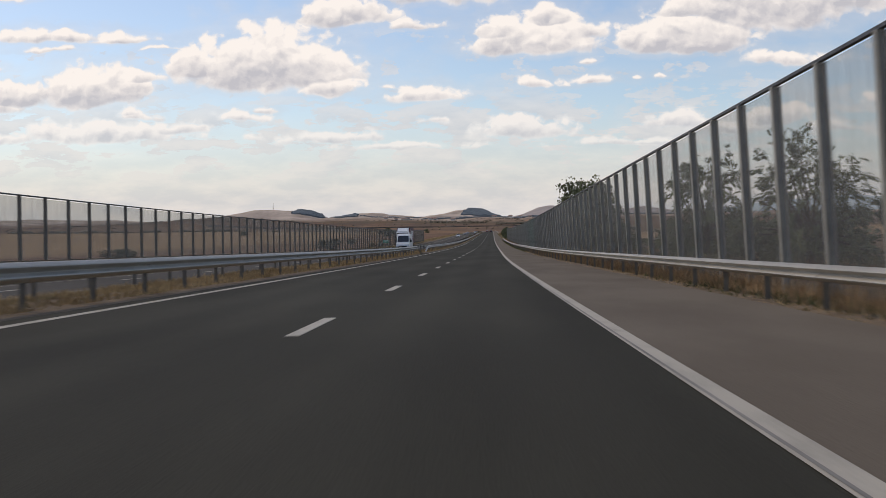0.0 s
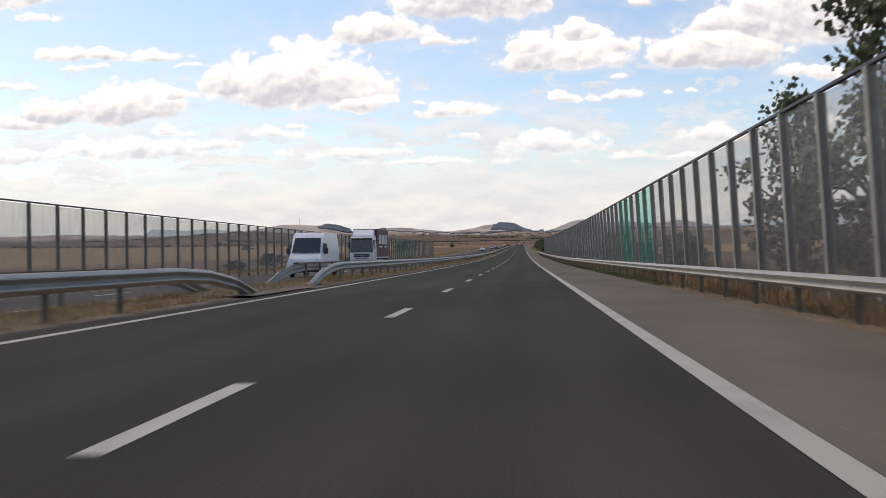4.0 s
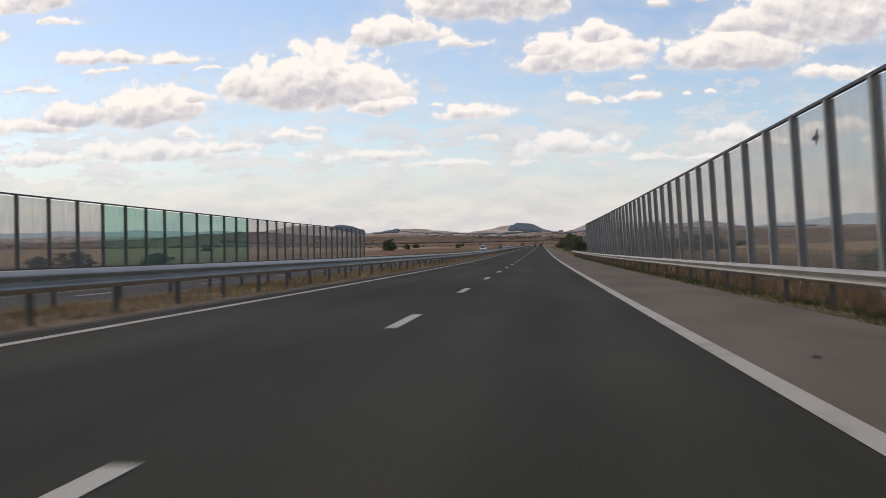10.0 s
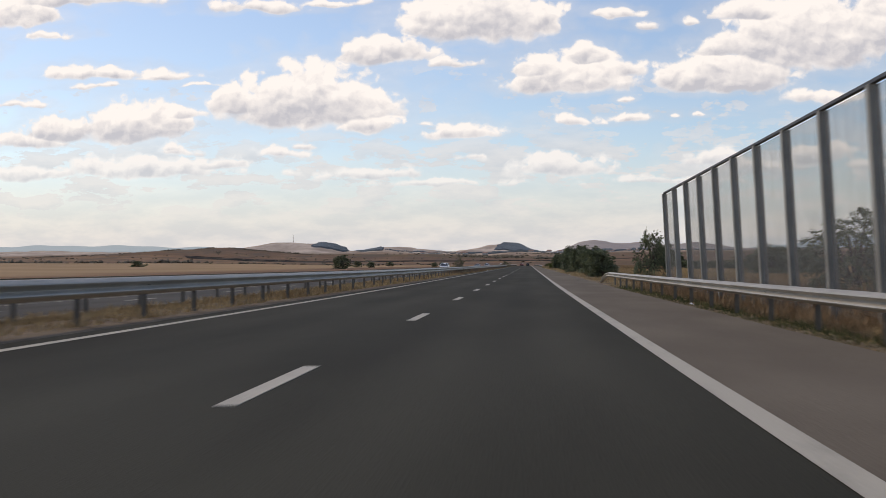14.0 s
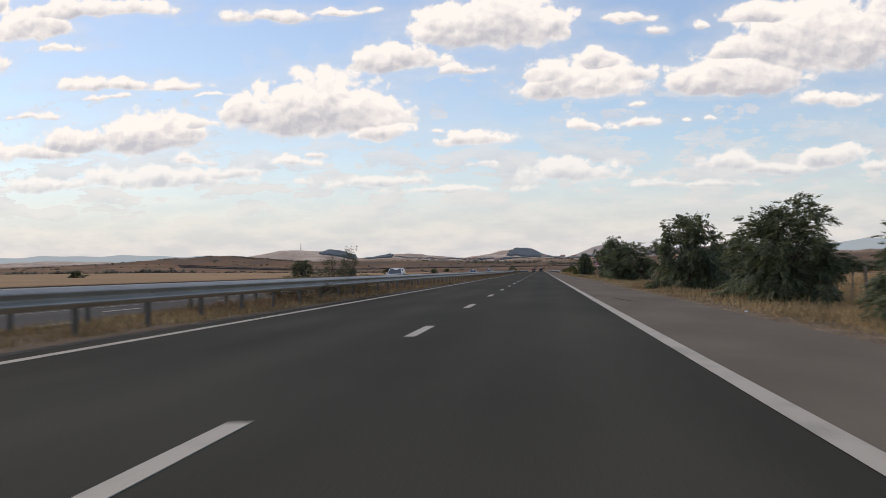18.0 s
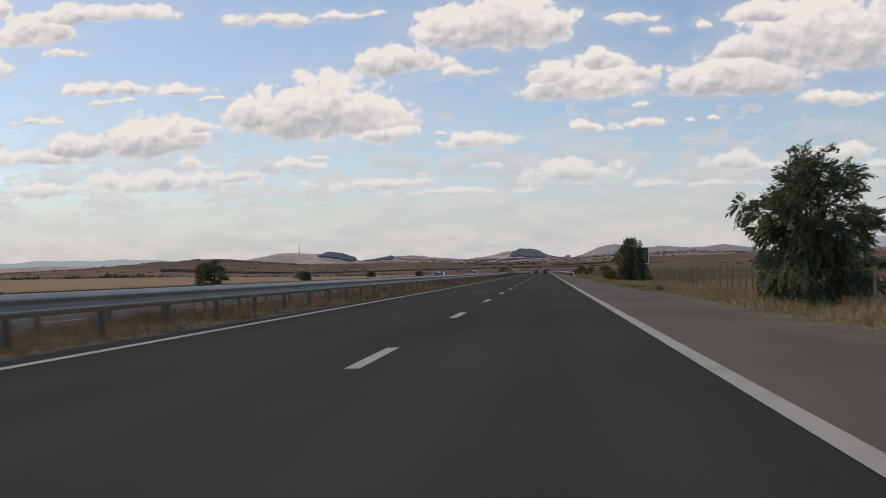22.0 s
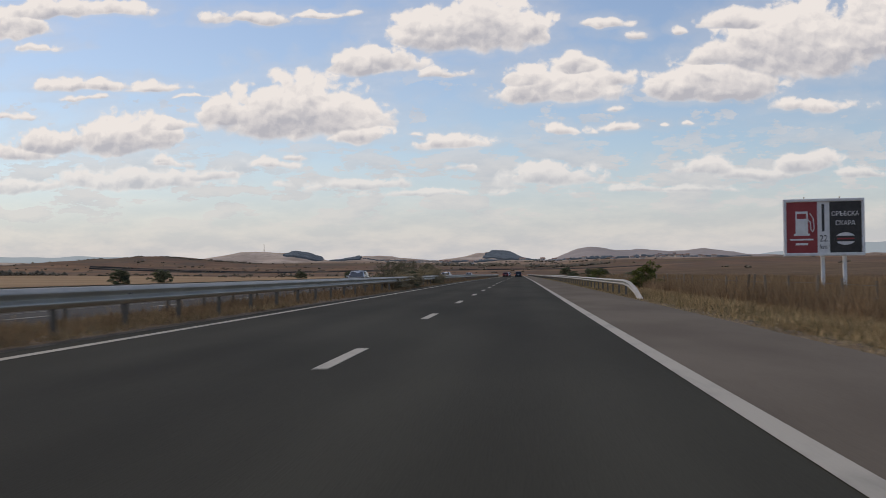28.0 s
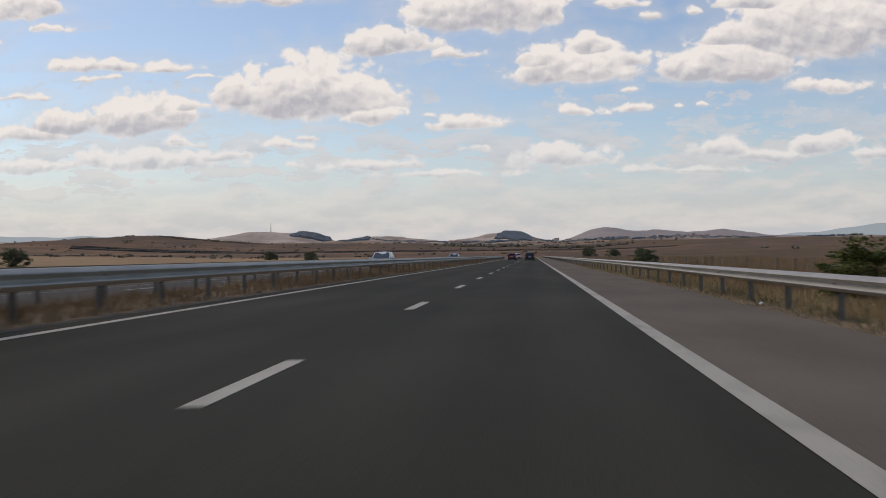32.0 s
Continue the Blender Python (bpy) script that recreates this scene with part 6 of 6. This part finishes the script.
def truck(m):
    """A curtain-sided lorry; local y is its front."""
    b = empty("truck", m, "white-cabbed lorry with a dark maroon curtain side", "truck", "oncoming vehicles")
    h = 1.25
    part("box_frame", Shape().box(-h, h, -9.9, -0.55, 3.84, 3.93).box(-h, h, -0.67, -0.55, 1.14, 3.84).box(-h, h, -9.9, -9.78, 1.14, 3.84), CURTAIN, b, "dark maroon box frame edges")
    part("side_rail", Shape().box(-h, h, -9.9, -0.55, 1.03, 1.14), WHITE, b, "white lower rail of the box")
    for sx in (-1, 1):
        cur = Shape()
        n = 44
        vs = [(sx * (h + 0.012 + 0.004 * math.sin(k * 1.9)), -9.78 + k * 9.12 / n, z) for z in (1.14, 3.86) for k in range(n + 1)]
        cur.add(vs, [(k, k + 1, k + n + 2, k + n + 1) for k in range(n)])
        part("curtain", cur, CURTAIN, b, "maroon tarpaulin curtain")
        logo = Shape()
        x0, x1 = sx * (h + 0.030), sx * (h + 0.038)
        for k in range(6):
            y = -1.75 - k * 1.15
            block = [(y, 2.45), (y - 0.8, 2.45), (y - 0.9, 3.4), (y - 0.1, 3.4)]
            logo.add([(x, q, z) for x in (x0, x1) for q, z in block], [(0, 1, 2, 3), (7, 6, 5, 4), (0, 4, 5, 1), (1, 5, 6, 2), (2, 6, 7, 3), (3, 7, 4, 0)])
        logo.box(sx * (h + 0.034) - 0.004, sx * (h + 0.034) + 0.004, -4.6, -2.0, 2.1, 2.24).box(sx * (h + 0.034) - 0.004, sx * (h + 0.034) + 0.004, -8.2, -6.2, 2.1, 2.24)
        part("logo_bars", logo, BB_WHITE, b, "white plain shapes printed on the curtain")
        part("side_guard", Shape().box(sx * 1.15 - 0.02, sx * 1.15 + 0.02, -6.2, -2.0, 0.45, 0.58).box(sx * 1.15 - 0.02, sx * 1.15 + 0.02, -6.2, -2.0, 0.75, 0.88), WHITE, b)
        for y in (1.2, -7.2, -8.4):
            wheel(b, sx * 1.03, y, TRUCK_WHEEL, 0.5)
        part("mud_flap", Shape().box(sx * 1.03 - 0.2, sx * 1.03 + 0.2, -9.3, -9.27, 0.25, 0.95), PLASTIC, b)
        part("door_mirror", Shape().box(sx * 1.38 - 0.09, sx * 1.38 + 0.09, 1.55, 1.72, 2.05, 2.62, 0.04), WHITE if sx < 0 else PLASTIC, b)
        part("mirror_arm", Shape().box(sx * 1.27 - 0.08, sx * 1.27 + 0.08, 1.6, 1.66, 2.56, 2.61), PLASTIC, b)
        part("head_light", Shape().box(sx * 0.92 - 0.22, sx * 0.92 + 0.2, 1.99, 2.10, 0.86, 1.12, 0.03), HEAD, b)
        part("side_window", Shape().box(sx * 1.215 - 0.02, sx * 1.215 + 0.02, 0.75, 1.7, 1.95, 2.8), GLASS, b)
    part("box_panel", Shape().box(-h + 0.03, h - 0.03, -9.86, -0.6, 1.16, 3.88), WHITE, b, "pale box front and roof")
    part("chassis", Shape().box(-0.45, 0.45, -9.8, 1.6, 0.62, 1.02), PLASTIC, b)
    cab = Shape().loft([[(-1.22, y, 0.42), (1.22, y, 0.42), (1.22, y, 2.0), (1.16, y, z1), (-1.16, y, z1), (-1.22, y, 2.0)] for y, z1 in ((-0.4, 3.16), (1.45, 3.18), (1.84, 3.05), (2.02, 1.7), (2.04, 1.2))])
    part("cab", cab, WHITE, b, "white cab", soft=True)
    part("roof_deflector", Shape().loft([[(-1.1, y, 3.14), (1.1, y, 3.14), (1.04, y, z1), (-1.04, y, z1)] for y, z1 in ((-0.35, 3.86), (0.35, 3.78), (1.5, 3.26))]), WHITE, b, "white roof air deflector")
    part("windscreen", Shape().add([(-1.17, 2.055, 1.60), (1.17, 2.055, 1.60), (1.10, 1.90, 2.90), (-1.10, 1.90, 2.90), (-1.17, 1.9, 1.60), (1.17, 1.9, 1.60), (1.10, 1.75, 2.90), (-1.10, 1.75, 2.90)],
                                   [(0, 1, 2, 3), (4, 5, 6, 7), (0, 1, 5, 4), (1, 2, 6, 5), (2, 3, 7, 6), (3, 0, 4, 7)]), GLASS, b)
    part("sun_visor", Shape().box(-1.1, 1.1, 1.82, 2.05, 2.88, 2.99, 0.02), GLASS, b, "dark tinted sun visor")
    part("grille", Shape().box(-0.84, 0.84, 2.02, 2.065, 1.16, 1.46, 0.02), PLASTIC, b)
    part("bumper_opening", Shape().box(-0.72, 0.72, 2.02, 2.075, 0.98, 1.07, 0.01), PLASTIC, b)
    part("grille_bar", Shape().box(-0.82, 0.82, 2.05, 2.09, 1.29, 1.32), SILVER, b)
    for sx in (-0.5, 0.45):
        part("wiper", Shape().box(sx - 0.42, sx + 0.42, 2.05, 2.08, 1.64, 1.67), PLASTIC, b)
    for sx in (-1, 1):
        part("door_seam", Shape().box(sx * 1.222 - 0.004, sx * 1.222 + 0.004, 0.42, 0.45, 0.8, 2.8), PLASTIC, b)
        part("step", Shape().box(sx * 1.16 - 0.08, sx * 1.16 + 0.08, 0.55, 1.5, 0.42, 0.50, 0.01), PLASTIC, b)
    part("bumper", Shape().box(-1.22, 1.22, 1.8, 2.12, 0.32, 0.68, 0.03), WHITE, b)
    part("number_plate", Shape().box(-0.26, 0.26, 2.115, 2.13, 0.45, 0.56), PLATE, b, "blank pale number plate")
    return b


truck(road_pose(199.2, -14.4, fall(-14.4), 180) @ Matrix.Diagonal((1, 1, 1.06, 1)))


# ================= debris on the shoulder
def debris(s, u, seed):
    rng = random.Random(seed)
    sh = Shape()
    ring = [(0.04 * rng.uniform(0.6, 1.3) * math.cos(a), 0.07 * rng.uniform(0.6, 1.3) * math.sin(a), rng.uniform(0, 0.02)) for a in np.linspace(0, 6.28, 8)[:-1]]
    sh.add(ring + [(0, 0, 0.035), (0, 0, 0)], [(i, (i + 1) % 7, 7) for i in range(7)] + [((i + 1) % 7, i, 8) for i in range(7)])
    ob = part("tyre_scrap", sh, RUBBER, None, m=road_pose(s, u, -0.012, rng.uniform(0, 180)))
    return tagged(ob, "small black scrap of tyre rubber on the shoulder", "debris", "debris")


for k, (s, u) in enumerate(((235.9, 4.5), (70.5, 5.9), (388.5, 5.6), (621, 6.25), (352, -5.75))):
    debris(s, u, k)


# ================= small litter =================
def litter(s, u, z, seed):
    rng = random.Random(seed)
    sh = Shape()
    ring = [(0.06 * rng.uniform(0.6, 1.2) * math.cos(a), 0.085 * rng.uniform(0.6, 1.2) * math.sin(a), rng.uniform(0, 0.03)) for a in np.linspace(0, 6.28, 8)[:-1]]
    sh.add(ring + [(0, 0, 0.06), (0, 0, 0)], [(i, (i + 1) % 7, 7) for i in range(7)] + [((i + 1) % 7, i, 8) for i in range(7)])
    ob = part("litter", sh, LITTER, None, m=road_pose(s, u, z))
    return tagged(ob, "crumpled white scrap of litter on the verge", "litter", "litter")


for k, (s, u) in enumerate(((222, 6.6), (318, 6.7), (345, 6.6), (492, 7.0), (428, 6.6), (497, -4.9), (222, -5.2), (734, 6.7))):
    litter(s, u, 0.0 if u < 0 else -0.03, k)
